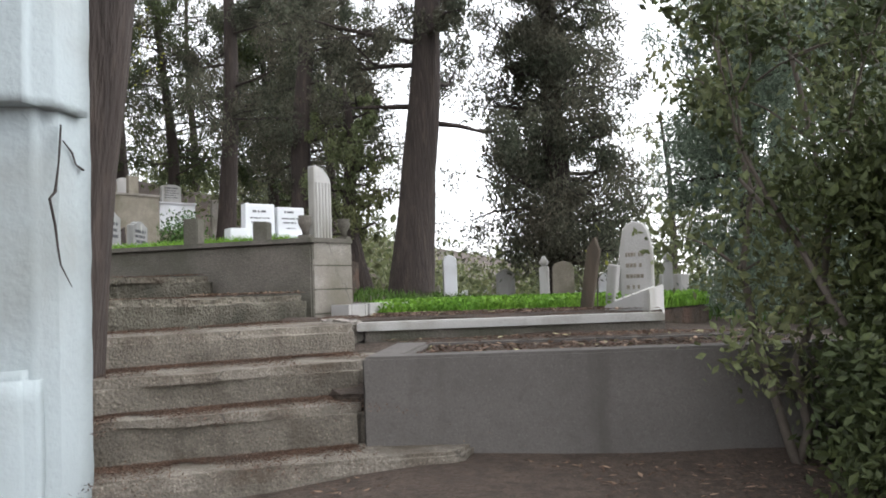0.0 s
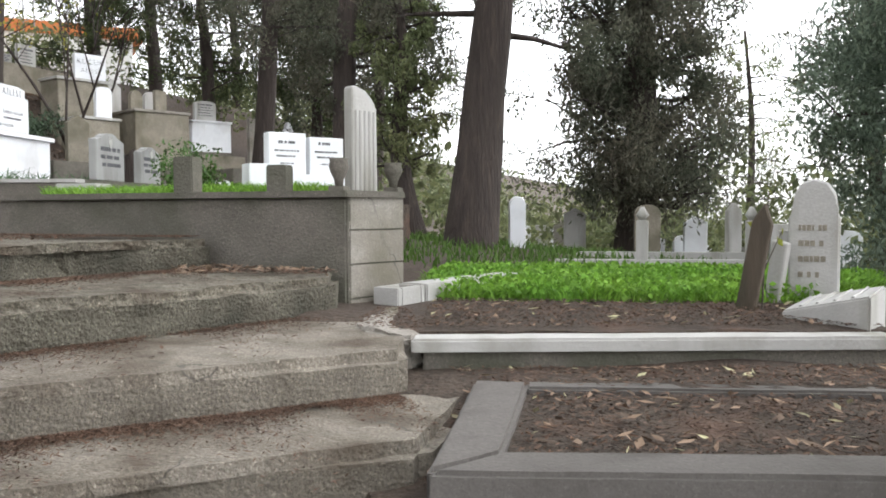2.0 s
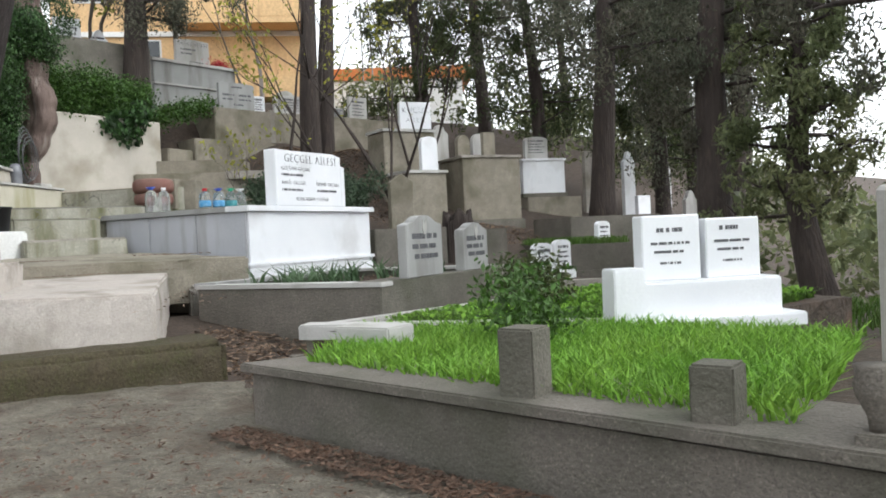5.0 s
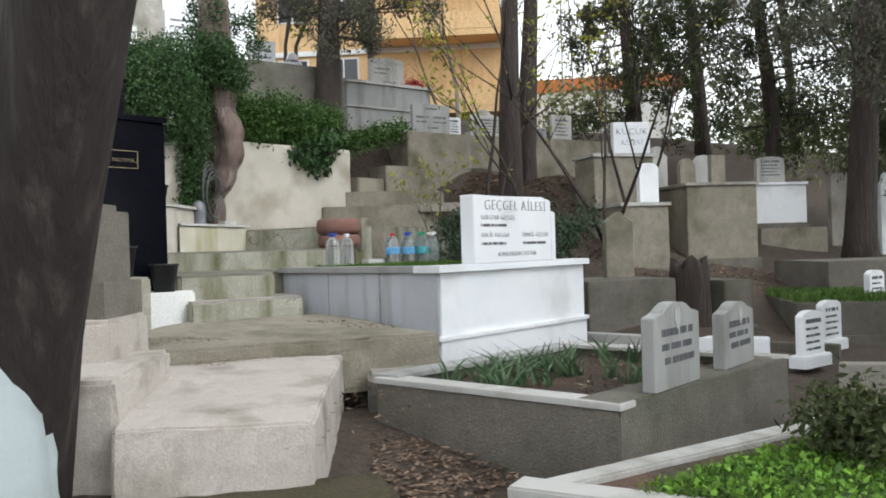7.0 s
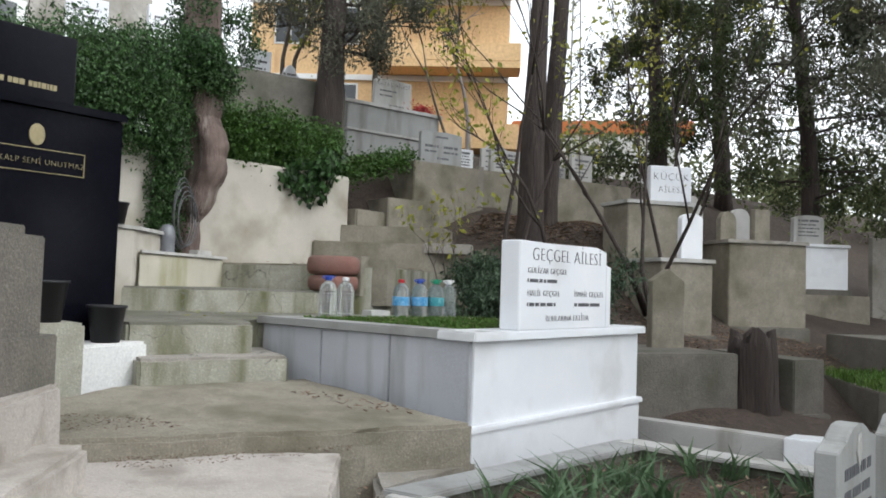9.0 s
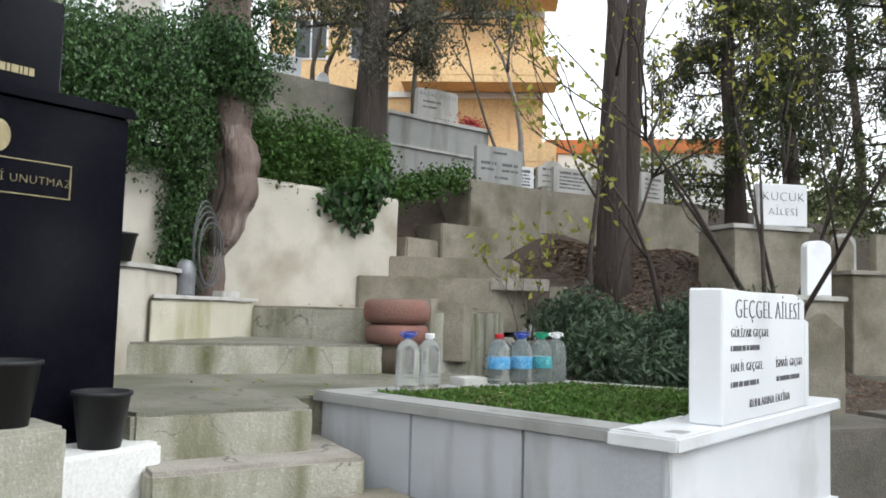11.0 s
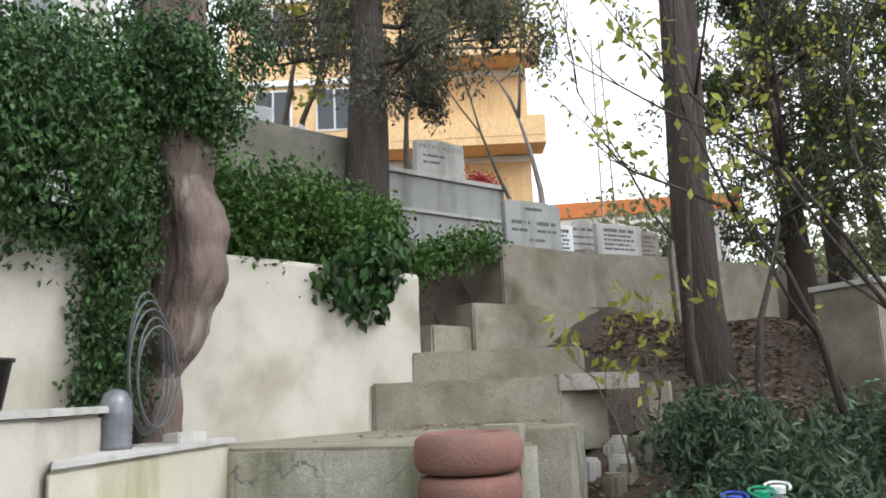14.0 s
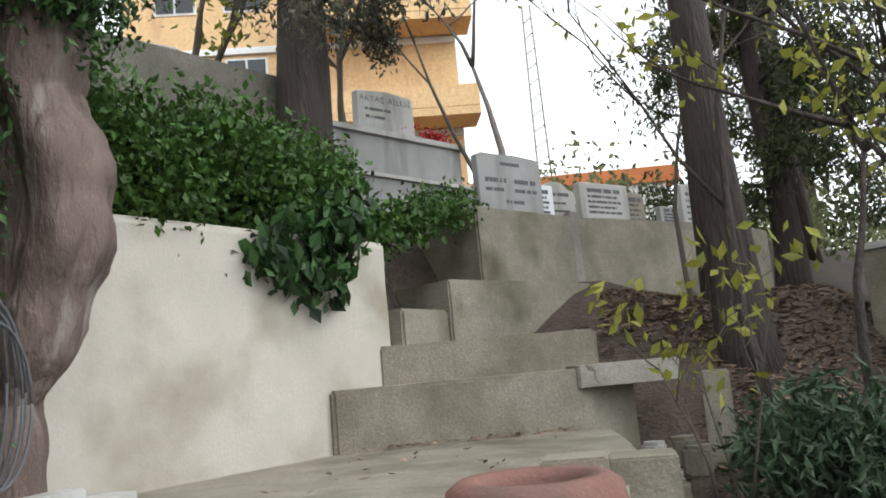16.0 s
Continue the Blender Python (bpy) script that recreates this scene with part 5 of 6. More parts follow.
hose = thing("garden_hose", (-11.75, 9.72, 3.5), "coiled grey garden hose hanging by the trunk", "hose")
for k in range(5):
    a = np.linspace(0, 2 * math.pi, 26)
    w_, c_ = 0.12 + 0.015 * (k % 3), 3.95 - 0.02 * k
    part("coil", tube([(-11.62 + 0.016 * k - 0.5 * w_ * math.cos(t), 9.72 + 0.012 * k + w_ * math.cos(t), c_ + (0.4 - 0.03 * k) * math.sin(t)) for t in a], [0.0065] * 26, 6), HOSE_DARK, hose, smooth=True)
can = thing("plastic_jug", (-11.35, 9.42, 3.495), "grey ribbed plastic jug on the plinth", "jug")
part("body", lathe([(0.085, 0)] + [(0.088 - 0.006 * (k % 2), 0.02 + 0.02 * k) for k in range(10)] + [(0.08, 0.24), (0.06, 0.29), (0.02, 0.31)], (-11.42, 9.5, 3.495), 18), SMOKY, can, smooth=True)
sb = thing("stone_offcut", (-11.6, 10.0, 3.495), "pale block of stone by the trunk", "stone")
part("block", prism(rect((-11.58, 9.9), (-11.72, 10.12), 0.12), 3.495, 3.55, 0.008), MARBLE_OLD, sb)
sign = thing("name_plate", (-11.45, 9.0, 4.5), "small black plate with white letters under the ivy", "plate")
part("plate", slab_on((-11.36, 9.08), (-11.48, 9.3), 4.72, [(0, 0), (0.25, 0), (0.25, 0.27), (0, 0.27)], 0.03), GRANITE, sign)
tagged(part("inscription", bars((-11.36, 9.08), (-11.48, 9.3), 4.72, 0.25, 0.27, [(0.7, 0.04, 0.2, 0.8), (0.45, 0.04, 0.15, 0.85), (0.2, 0.04, 0.3, 0.7)], 4), WHITE_PAINT, sign), kind="stuff")

tp = thing("tyre_planter", (-10.25, 10.85, 3.14), "faded red tyre-shaped planter on a stump", "planter")
C = (-10.22, 10.88, 3.14)
part("stump", lathe([(0.2, -0.24), (0.21, -0.1), (0.2, 0.02)], C, 18), WOOD, tp, smooth=True)
part("tyre", lathe([(0.19, 0.0), (0.235, 0.01), (0.262, 0.05), (0.265, 0.11), (0.25, 0.155), (0.2, 0.17), (0.15, 0.165), (0.14, 0.1)], C, 40), TERRACOTTA, tp, smooth=True)
part("tyre", lathe([(0.2, 0.172), (0.25, 0.182), (0.276, 0.22), (0.28, 0.29), (0.268, 0.345), (0.23, 0.372), (0.18, 0.37), (0.16, 0.34), (0.155, 0.25), (0.1, 0.24)], C, 40), TERRACOTTA, tp, "paler upper tyre", smooth=True)
part("soil", lathe([(0.15, 0.22), (0.15, 0.26)], C, 20), SOIL, tp)

# ---- upper graves ----
uw = structure("upper_wall", prism([(-13.09, 13.85), (-13.1, 15.21), (-12.8, 17.0), (-12.75, 18.6), (-13.3, 18.6), (-14.6, 14.3), (-14.2, 13.86)], 4.0, 5.2, 0.015, 0.008, 4), CONCRETE, "grey concrete wall of the upper graves")
structure("upper_wall", prism([(-12.92, 13.28), (-12.98, 15.2), (-13.5, 15.2), (-13.6, 13.3)], 3.7, 4.55, 0.015, 0.008, 3), CONCRETE, "projecting concrete footing")
structure("trim", prism(rect((-13.1, 15.16), (-13.08, 15.26), 0.1), 4.1, 5.25, 0.008), CONCRETE_PALE, "upright concrete joint")
headstone((-13.2, 14.04), (-13.13, 14.82), 5.2, 0.53, 0.08, MARBLE_GREY, "wave", "grey marble headstone with rounded corners", [(0.8, 0.03, 0.35, 0.65), (0.5, 0.04, 0.1, 0.42), (0.5, 0.04, 0.55, 0.9), (0.35, 0.03, 0.1, 0.42), (0.35, 0.03, 0.55, 0.9), (0.15, 0.03, 0.4, 0.7)], 21)
for k, (p0, p1, h, m, top) in enumerate((((-13.35, 14.9), (-13.3, 15.2), 0.4, MARBLE, "flat"), ((-13.2, 15.5), (-13.1, 16.2), 0.45, MARBLE_OLD, "flat"), ((-13.3, 16.35), (-13.25, 16.75), 0.45, CONCRETE, "round"), ((-13.15, 16.9), (-13.1, 17.2), 0.3, MARBLE_GREY, "flat"), ((-13.15, 17.4), (-13.1, 17.9), 0.6, MARBLE_OLD, "flat"), ((-14.3, 16.2), (-14.2, 16.8), 0.8, MARBLE_OLD, "shoulder"))):
    headstone(p0, p1, 5.15, h, 0.08, m, top, ("white" if m is MARBLE else "grey") + " upright headstone on the upper wall", None, 30 + k, "headstones on the upper wall")
ak = thing("stepped_tomb", (-14.85, 13.7, 5.0), "two-tier pale grey marble family tomb", "tomb")
part("lower_tier", prism(rect((-14.62, 13.5), (-14.7, 15.75), 1.8), 4.7, 5.85, 0.008), MARBLE_GREY, ak)
part("ledge", prism(rect((-14.6, 13.5), (-14.68, 15.77), 1.8, 0.02), 5.85, 5.89, 0.006), MARBLE_OLD, ak)
part("upper_tier", prism(rect((-14.82, 13.6), (-14.88, 15.62), 1.5), 5.89, 6.37, 0.008), MARBLE_GREY, ak)
part("coping", prism(rect((-14.8, 13.58), (-14.86, 15.65), 1.55, 0.02), 6.37, 6.43, 0.008), MARBLE_OLD, ak)
A0, A1 = (-15.1, 14.3), (-15.05, 15.1)
t = thing("headstone", (*A0, 6.43), "pale grey family headstone with dark lettering", "headstone")
plate = part("plate", slab_on(A0, A1, 6.43, [(0, 0), (0.8, 0), (0.78, 0.53), (0.4, 0.56), (0.02, 0.53)], 0.1), MARBLE_OLD, t)
words("AKTAŞ AİLESİ", A0, A1, 6.43, 0.4, 0.42, 0.1, INK, plate)
tagged(part("inscription", bars(A0, A1, 6.43, 0.8, 0.55, [(0.58, 0.03, 0.15, 0.6), (0.42, 0.03, 0.15, 0.5), (0.1, 0.03, 0.4, 0.8)], 9), INK, plate), kind="stuff")
fl = thing("flower_pot", (-15.0, 15.3, 6.43), "small red flowers on the tomb", "plant")
bl_ = leaves("flowers", np.array((-15.0, 15.32, 6.52)) + rng.normal(0, [0.05, 0.14, 0.05], (400, 3)), 0.025, CAP_RED, fl)
tagged(bl_, kind="stuff")
for k, (x, y, z, w, h) in enumerate(((-15.4, 11.9, 6.2, 0.5, 0.9), (-15.2, 12.5, 6.2, 0.35, 0.7), (-14.9, 10.2, 6.5, 0.6, 0.8), (-15.2, 11.0, 6.5, 0.5, 0.75), (-15.6, 9.2, 6.6, 0.6, 0.8))):
    headstone((x, y), (x + 0.05, y + w), z - 0.6, h + 0.6, 0.12, MARBLE, "shoulder" if k % 2 else "flat", "white marble headstone on the upper terrace", [(0.86 - 0.08 * i, 0.035, 0.15, 0.85) for i in range(5)], 40 + k, "headstones on the upper terrace")

# ---- graves on the slope beyond ----
def tomb_block(name, p0, p1, depth, z0, z1, m, label, coping=None, group=""):
    t = thing(name, (*p0, z0), label, "tomb", group)
    part("body", prism(rect(p0, p1, depth), z0 - 0.4, z1, 0.012, 0.006, 2), m, t)
    part("footing", prism(rect(p0, p1, depth, 0.05), z0 - 0.45, z0 + 0.1, 0.015, 0.008, 2), CONCRETE_DARK, t)
    if coping:
        part("coping", prism(rect(p0, p1, depth, 0.03), z1, z1 + 0.05, 0.008), coping, t)
    return t


tomb_block("concrete_tomb", (-7.65, 12.7), (-7.33, 13.86), 1.2, 1.95, 2.66, CONCRETE_DARK, "rough concrete tomb wall with crumbled top")
tomb_block("concrete_tomb", (-7.12, 14.5), (-7.0, 14.88), 1.4, 1.95, 2.6, CONCRETE_DARK, "rough low concrete tomb wall")
headstone((-8.2, 13.6), (-8.05, 13.95), 2.4, 1.1, 0.12, CONCRETE, "peak", "leaning pointed concrete headstone", [], 3)
tomb_block("concrete_tomb", (-9.35, 15.2), (-9.1, 15.95), 0.9, 2.6, 3.65, CONCRETE, "tall grey concrete tomb", MARBLE_OLD)
headstone((-9.27, 15.5), (-9.17, 15.82), 3.7, 0.6, 0.1, MARBLE, "round", "white rounded headstone on a concrete tomb", [], 4)
tomb_block("concrete_tomb", (-10.1, 15.4), (-9.75, 16.4), 0.7, 2.9, 4.48, CONCRETE, "high grey tomb block", MARBLE_OLD)
kh = headstone((-10.0, 15.75), (-9.72, 16.3), 4.53, 0.5, 0.12, MARBLE, "flat", "white family headstone on a high tomb", [], 6)
words("KÜÇÜK", (-10.0, 15.75), (-9.72, 16.3), 4.53, 0.31, 0.3, 0.15, INK, kh)
words("AİLESİ", (-10.0, 15.75), (-9.72, 16.3), 4.53, 0.31, 0.13, 0.12, INK, kh)
tomb_block("concrete_tomb", (-9.5, 16.9), (-8.95, 18.0), 1.3, 2.7, 4.0, CONCRETE, "big grey concrete tomb with slanted sides", CONCRETE_PALE)
tomb_block("white_tomb", (-10.45, 20.2), (-9.9, 21.1), 2.0, 3.3, 4.15, MARBLE, "white marble tomb chest", MARBLE)
headstone((-10.65, 20.6), (-10.35, 21.1), 4.2, 0.55, 0.12, MARBLE_OLD, "round", "round-topped weathered marble headstone on the slope", None, 6)
tomb_block("concrete_tomb", (-10.2, 20.0), (-9.6, 21.3), 2.0, 2.6, 3.3, CONCRETE, "grey base wall under a white tomb")
for k, (x, y, z, w, h, m) in enumerate(((-9.85, 17.2, 4.0, 0.3, 0.5, CONCRETE), (-9.6, 17.7, 4.05, 0.3, 0.5, CONCRETE), (-10.6, 17.3, 4.1, 0.4, 0.7, MARBLE_OLD), (-10.6, 18.6, 4.1, 0.4, 0.6, MARBLE_OLD), (-9.9, 22.0, 3.2, 0.5, 1.2, CONCRETE_PALE), (-9.4, 23.0, 3.2, 0.4, 1.2, MARBLE), (-9.0, 24.0, 3.0, 0.5, 1.1, MARBLE), (-8.0, 21.0, 2.4, 0.4, 0.8, MARBLE), (-7.6, 22.5, 2.4, 0.4, 0.9, MARBLE_OLD))):
    headstone((x, y), (x + 0.25 * w, y + 0.95 * w), z - 0.5, h + 0.5, 0.1, m, ("round", "flat", "shoulder")[k % 3], "upright headstone among graves on the slope", [], 60 + k, "headstones on the slope")
tomb_block("low_grave", (-6.6, 15.2), (-5.6, 16.2), 2.0, 1.8, 2.3, CONCRETE_DARK, "low dark concrete grave with a grassy top")
tagged(blades("grass", np.c_[inside(rect((-6.6, 15.2), (-5.6, 16.2), 2.0), 2600), np.full(2600, 2.3)], 0.1, 0.008, GRASS_DULL), "grass on the low concrete grave", "grass", kind="stuff")
for k, (x, y, z, h) in enumerate(((-5.4, 13.3, 1.93, 0.55), (-5.82, 14.4, 1.95, 0.55), (-6.37, 16.5, 2.2, 0.55))):
    headstone((x, y), (x - 0.02, y + 0.42), z - 0.1, h, 0.08, MARBLE, "round", "small white rounded headstone with dark lettering", None, 70 + k, "small white headstones", base=0.12)
for poly, z, m in (([(-7.9, 12.4), (-6.2, 12.8), (-6.25, 12.98), (-7.95, 12.55)], 2.1, MARBLE_OLD), ([(-7.5, 13.0), (-5.9, 13.45), (-5.95, 13.6), (-7.5, 13.2)], 2.0, CONCRETE_DARK), ([(-7.3, 13.7), (-5.6, 14.3), (-5.65, 14.45), (-7.3, 13.9)], 1.95, CONCRETE_DARK), ([(-6.2, 12.75), (-5.6, 13.05), (-5.75, 13.3), (-6.25, 13.0)], 2.12, MARBLE), ([(-5.0, 13.2), (-3.4, 14.6), (-3.55, 14.75), (-5.1, 13.4)], 1.92, CONCRETE_PALE)):
    t = thing("grave_kerb", (*poly[0], 1.8), "low stone grave kerb on the ground", "kerb", "low grave kerbs")
    part("kerb", prism(poly, 1.5, z, 0.01, 0.004, 2), m, t)
stp = thing("tree_stump", (-7.35, 14.2, 1.95), "dark hollow broken tree stump between the tomb walls", "stump")
bm_ = bmesh.new()
rs = random.Random(8)
rings = []
for j, z in enumerate((1.8, 2.0, 2.2, 2.45, 2.7, 2.85)):
    ring = []
    for k in range(26):
        a = 2 * math.pi * k / 26
        rad = (0.34, 0.27, 0.24, 0.23, 0.22, 0.2)[j] * (1 + 0.16 * math.sin(k * 2.9) + 0.1 * math.sin(k * 1.3 + 1))
        top = 0.07 * math.sin(k * 0.9) + rs.uniform(-0.015, 0.015) if j == 5 else 0
        ring.append(bm_.verts.new((-7.38 + rad * math.cos(a), 14.18 + rad * math.sin(a), z + top)))
    rings.append(ring)
rings.append([bm_.verts.new((v.co.x * 0.7 - 7.38 * 0.3, v.co.y * 0.7 + 14.18 * 0.3, v.co.z - 0.03)) for v in rings[-1]])
rings.append([bm_.verts.new((-7.38 + (v.co.x + 7.38) * 0.7, 14.18 + (v.co.y - 14.18) * 0.7, 2.2)) for v in rings[-1]])
for q0, q1 in zip(rings, rings[1:]):
    for k in range(26):
        bm_.faces.new((q0[k], q0[(k + 1) % 26], q1[(k + 1) % 26], q1[k]))
bm_.faces.new(rings[-1])
part("stump", bm_, BARK, stp, smooth=True)
tomb_block("concrete_tomb", (-7.2, 17.0), (-6.3, 18.6), 1.5, 1.9, 2.75, CONCRETE_DARK, "long dark concrete grave wall")

# ---- graves below, on the flat side ----
for k, (x, y, w, h, m) in enumerate(((-0.55, 13.5, 0.2, 0.7, MARBLE), (2.3, 13.5, 0.16, 0.8, MARBLE_OLD), (2.9, 13.2, 0.3, 0.5, MARBLE_OLD), (0.9, 16, 0.4, 0.9, CONCRETE), (1.6, 18, 0.4, 0.9, MARBLE), (3.0, 17, 0.4, 0.8, MARBLE_OLD), (4.2, 19, 0.5, 0.9, MARBLE), (-0.6, 18, 0.4, 0.9, MARBLE_OLD), (2.4, 22, 0.5, 0.9, MARBLE), (0.2, 24, 0.5, 1.0, MARBLE))):
    z = float(height(np.array(x), np.array(y)))
    headstone((x, y), (x + w, y + 0.1), z - 0.1, h + 0.1, 0.1, m, ("round", "peak", "flat")[k % 3], "pale headstone among the lower graves", [], 80 + k, "headstones of the lower graves")
for k in range(34):
    x, y = r_.uniform(-4, 7), r_.uniform(18, 34)
    z, w = float(height(np.array(x), np.array(y))), r_.uniform(0.3, 0.6)
    m = (MARBLE, MARBLE_OLD, CONCRETE_PALE)[k % 3]
    headstone((x, y), (x + w, y + 0.12), z - 0.1, r_.uniform(0.6, 1.2), 0.12, m, ("round", "flat", "peak", "shoulder")[k % 4], "pale upright headstone among the lower graves", [], 300 + k, "headstones of the lower graves")
t = thing("kerb_grave", (0.6, 11.5, 1.0), "marble kerb grave with square posts", "grave")
for poly in ([(0.5, 11.2), (3.0, 11.7), (3.0, 11.85), (0.5, 11.35)], [(0.45, 13.0), (2.7, 13.4), (2.7, 13.5), (0.45, 13.1)]):
    part("kerb", prism(poly, 0.9, 1.33, 0.01), MARBLE_OLD, t)
for x, y in ((1.4, 11.45), (2.5, 11.75), (3.0, 11.8)):
    part("post", prism([(x - 0.06, y - 0.06), (x + 0.06, y - 0.06), (x + 0.06, y + 0.06), (x - 0.06, y + 0.06)], 0.9, 1.75, 0.01), MARBLE_OLD, t)
    part("finial", lathe([(0.03, 0), (0.07, 0.05), (0.04, 0.1), (0.02, 0.14)], (x, y, 1.75), 12), MARBLE_OLD, t, smooth=True)

# ---- house on the hill ----
ho = thing("apartment_house", (-24, 22, 7), "orange rendered apartment house with balconies", "house")
P0, P1 = Vector((-28.5, 17.6)), Vector((-22.9, 24.3))
d = (P1 - P0).normalized()
back = Vector((-d.y, d.x))
part("wall", prism([tuple(P0), tuple(P1), tuple(P1 + back * 8), tuple(P0 + back * 8)], 6, 19, 0), ORANGE, ho)
part("roof", prism([tuple(P0 - d * 0.6 - back * 0.8), tuple(P1 + d * 0.6 - back * 0.8), tuple(P1 + d * 0.6 + back * 8.5), tuple(P0 - d * 0.6 + back * 8.5)], 19, 19.3, 0.02), ROOF_TILE, ho)
for fl_ in range(5):
    z = 7.65 + 2.6 * fl_
    q0, q1 = P0 + d * 4.4, P1 + d * 0.35
    part("balcony", prism([tuple(q0), tuple(q1), tuple(q1 - back * 1.2), tuple(q0 - back * 1.2)], z, z + 0.22, 0.02), ORANGE, ho)
    part("balcony_front", prism([tuple(q0 - back * 1.08), tuple(q1 - back * 1.08), tuple(q1 - back * 1.2), tuple(q0 - back * 1.2)], z + 0.222, z + 0.8, 0.02), ORANGE, ho)
    part("cornice", prism([tuple(P0 - back * 0.1), tuple(P1 - back * 0.1), tuple(P1), tuple(P0)], z - 0.2, z - 0.02, 0.01), WHITE_PAINT, ho)
    for u in (0.8, 2.6):
        w0 = P0 + d * u - back * 0.03
        wdw = part("window", prism(rect(tuple(w0), tuple(w0 + d * 1.1), 0.1), z + 1.0, z + 2.3, 0.01), WHITE_PAINT, ho, "white-framed window")
        for s in (0.06, 0.58):
            g0 = w0 + d * s - back * 0.02
            part("pane", prism(rect(tuple(g0), tuple(g0 + d * 0.46), 0.05), z + 1.06, z + 2.24, 0), DARK_GLASS, wdw)
lw = thing("small_house", (-23, 29, 7), "low house with an orange tiled roof", "house")
part("wall", prism([(-25, 27), (-21, 31), (-24, 34), (-28, 30)], 5, 9.0, 0), WHITE_PAINT, lw)
part("roof", prism([(-25.3, 26.6), (-20.6, 31.2), (-24, 34.5), (-28.5, 30)], 9.0, 9.5, 0.05), ROOF_TILE, lw)
wh = thing("stone_house", (-20, 8, 7), "rubble stone house wall behind the terraces", "house")
part("wall", prism([(-20, 3), (-22.5, 12.5), (-27, 11), (-25, 2)], 5, 13.5, 0), RUBBLE, wh)
for k in range(4):
    a = Vector((-20.0, 3)).lerp(Vector((-22.5, 12.5)), 0.15 + 0.22 * k)
    b_ = a + (Vector((-22.5, 12.5)) - Vector((-20.0, 3))).normalized() * 1.1
    for z in (7.6, 10.4):
        wdw = part("window", prism(rect(tuple(a + Vector((0.03, 0))), tuple(b_ + Vector((0.03, 0))), 0.1), z, z + 1.4, 0.01), WHITE_PAINT, wh)
        part("pane", prism(rect(tuple(a + Vector((0.05, 0.1))), tuple(b_ + Vector((0.05, -0.1))), 0.06), z + 0.1, z + 1.3, 0), DARK_GLASS, wdw)

mast = thing("lattice_mast", (-22.6, 27.2, 6.5), "thin grey lattice mast beyond the graves", "mast")
for dx in (-0.16, 0.16):
    part("rail", tube([(-22.6 + dx, 27.2 + dx, 6.0), (-22.4 + dx * 0.5, 26.9 + dx * 0.5, 14.2)], [0.03, 0.025], 6), HOSE, mast)
for k in range(17):
    f = k / 17
    w = 0.16 * (1 - 0.5 * f)
    c = (-22.6 + 0.2 * f, 27.2 - 0.3 * f, 6.3 + 7.8 * f)
    part("rung", tube([(c[0] - w, c[1] - w, c[2]), (c[0] + w, c[1] + w, c[2] + 0.2)], [0.018, 0.018], 5), HOSE, mast)

# ---- saplings, shrubs, background trees ----
bare_tree("sapling", (-10.06, 13.38, 3.35), 3.4, "dark sapling with sparse yellow leaves", 31, 0.036, 0.5, LEAF_YELLOW, 200, 0.042, bark=BARK)
bare_tree("sapling", (-10.75, 13.75, 3.4), 6.0, "tall thin sapling with a yellow-green crown", 32, 0.04, 0.45, LEAF_YELLOW, 160, 0.04, depth=4, bark=BARK)
ot = bare_tree("yellow_leaved_tree", (-14.5, 15.6, 5.3), 5.6, "thin tree with yellow autumn leaves above the graves", 46, 0.035, 0.5, None, 0, depth=4, bark=TWIG)
bl = [(-14.3 + r_.gauss(0, 0.6), 15.2 + r_.gauss(0, 0.7), r_.uniform(8.3, 9.8), r_.uniform(0.15, 0.35)) for _ in range(40)]
tagged(leaves("crown", ivy_cloud(bl, 700), 0.045, LEAF_YELLOW, ot, droop=0.2, aspect=0.5), kind="stuff")
bare_tree("sapling", (-9.45, 13.5, 3.1), 3.8, "slanting dark sapling with sparse yellow leaves", 33, 0.034, 0.45, LEAF_YELLOW, 240, 0.042, bark=BARK)
bare_tree("sapling", (-10.4, 12.5, 3.2), 1.3, "thin twigs with yellow-green leaves beside the landing", 35, 0.01, 0.6, LEAF_YELLOW, 110, 0.045, stems=3)
bare_tree("sapling", (-9.0, 14.6, 3.0), 5.2, "multi-stemmed bare tree on the slope", 37, 0.032, 0.4, LEAF_YELLOW, 420, 0.034, stems=4, bark=BARK)
bare_tree("sapling", (-9.8, 16.0, 3.2), 5.5, "multi-stemmed bare tree on the slope", 38, 0.032, 0.4, LEAF_YELLOW, 420, 0.034, stems=4, bark=BARK)
bare_tree("sapling", (-12.0, 15.3, 3.9), 5.0, "bare tree with a few yellow leaves", 39, 0.03, 0.5, LEAF_YELLOW, 90, 0.04)
bare_tree("bare_tree", (-14.65, 16.1, 5.4), 4.4, "pale bare tree behind the upper graves", 41, 0.065, 0.42, None, 0, bark=PALE_TWIG)
bare_tree("bare_tree", (-16.5, 15.2, 6.2), 4.5, "bare tree before the orange house", 43, 0.06, 0.5, LEAF_YELLOW, 700, 0.05, stems=2)
bare_tree("bare_tree", (-16.2, 13.0, 6.2), 4.5, "yellow-leaved tree before the orange house", 44, 0.06, 0.5, LEAF_YELLOW, 2600, 0.06, stems=2)
fs = thing("sapling", (3.602, 4.98, 0.25), "forked sapling with small green leaves", "tree")
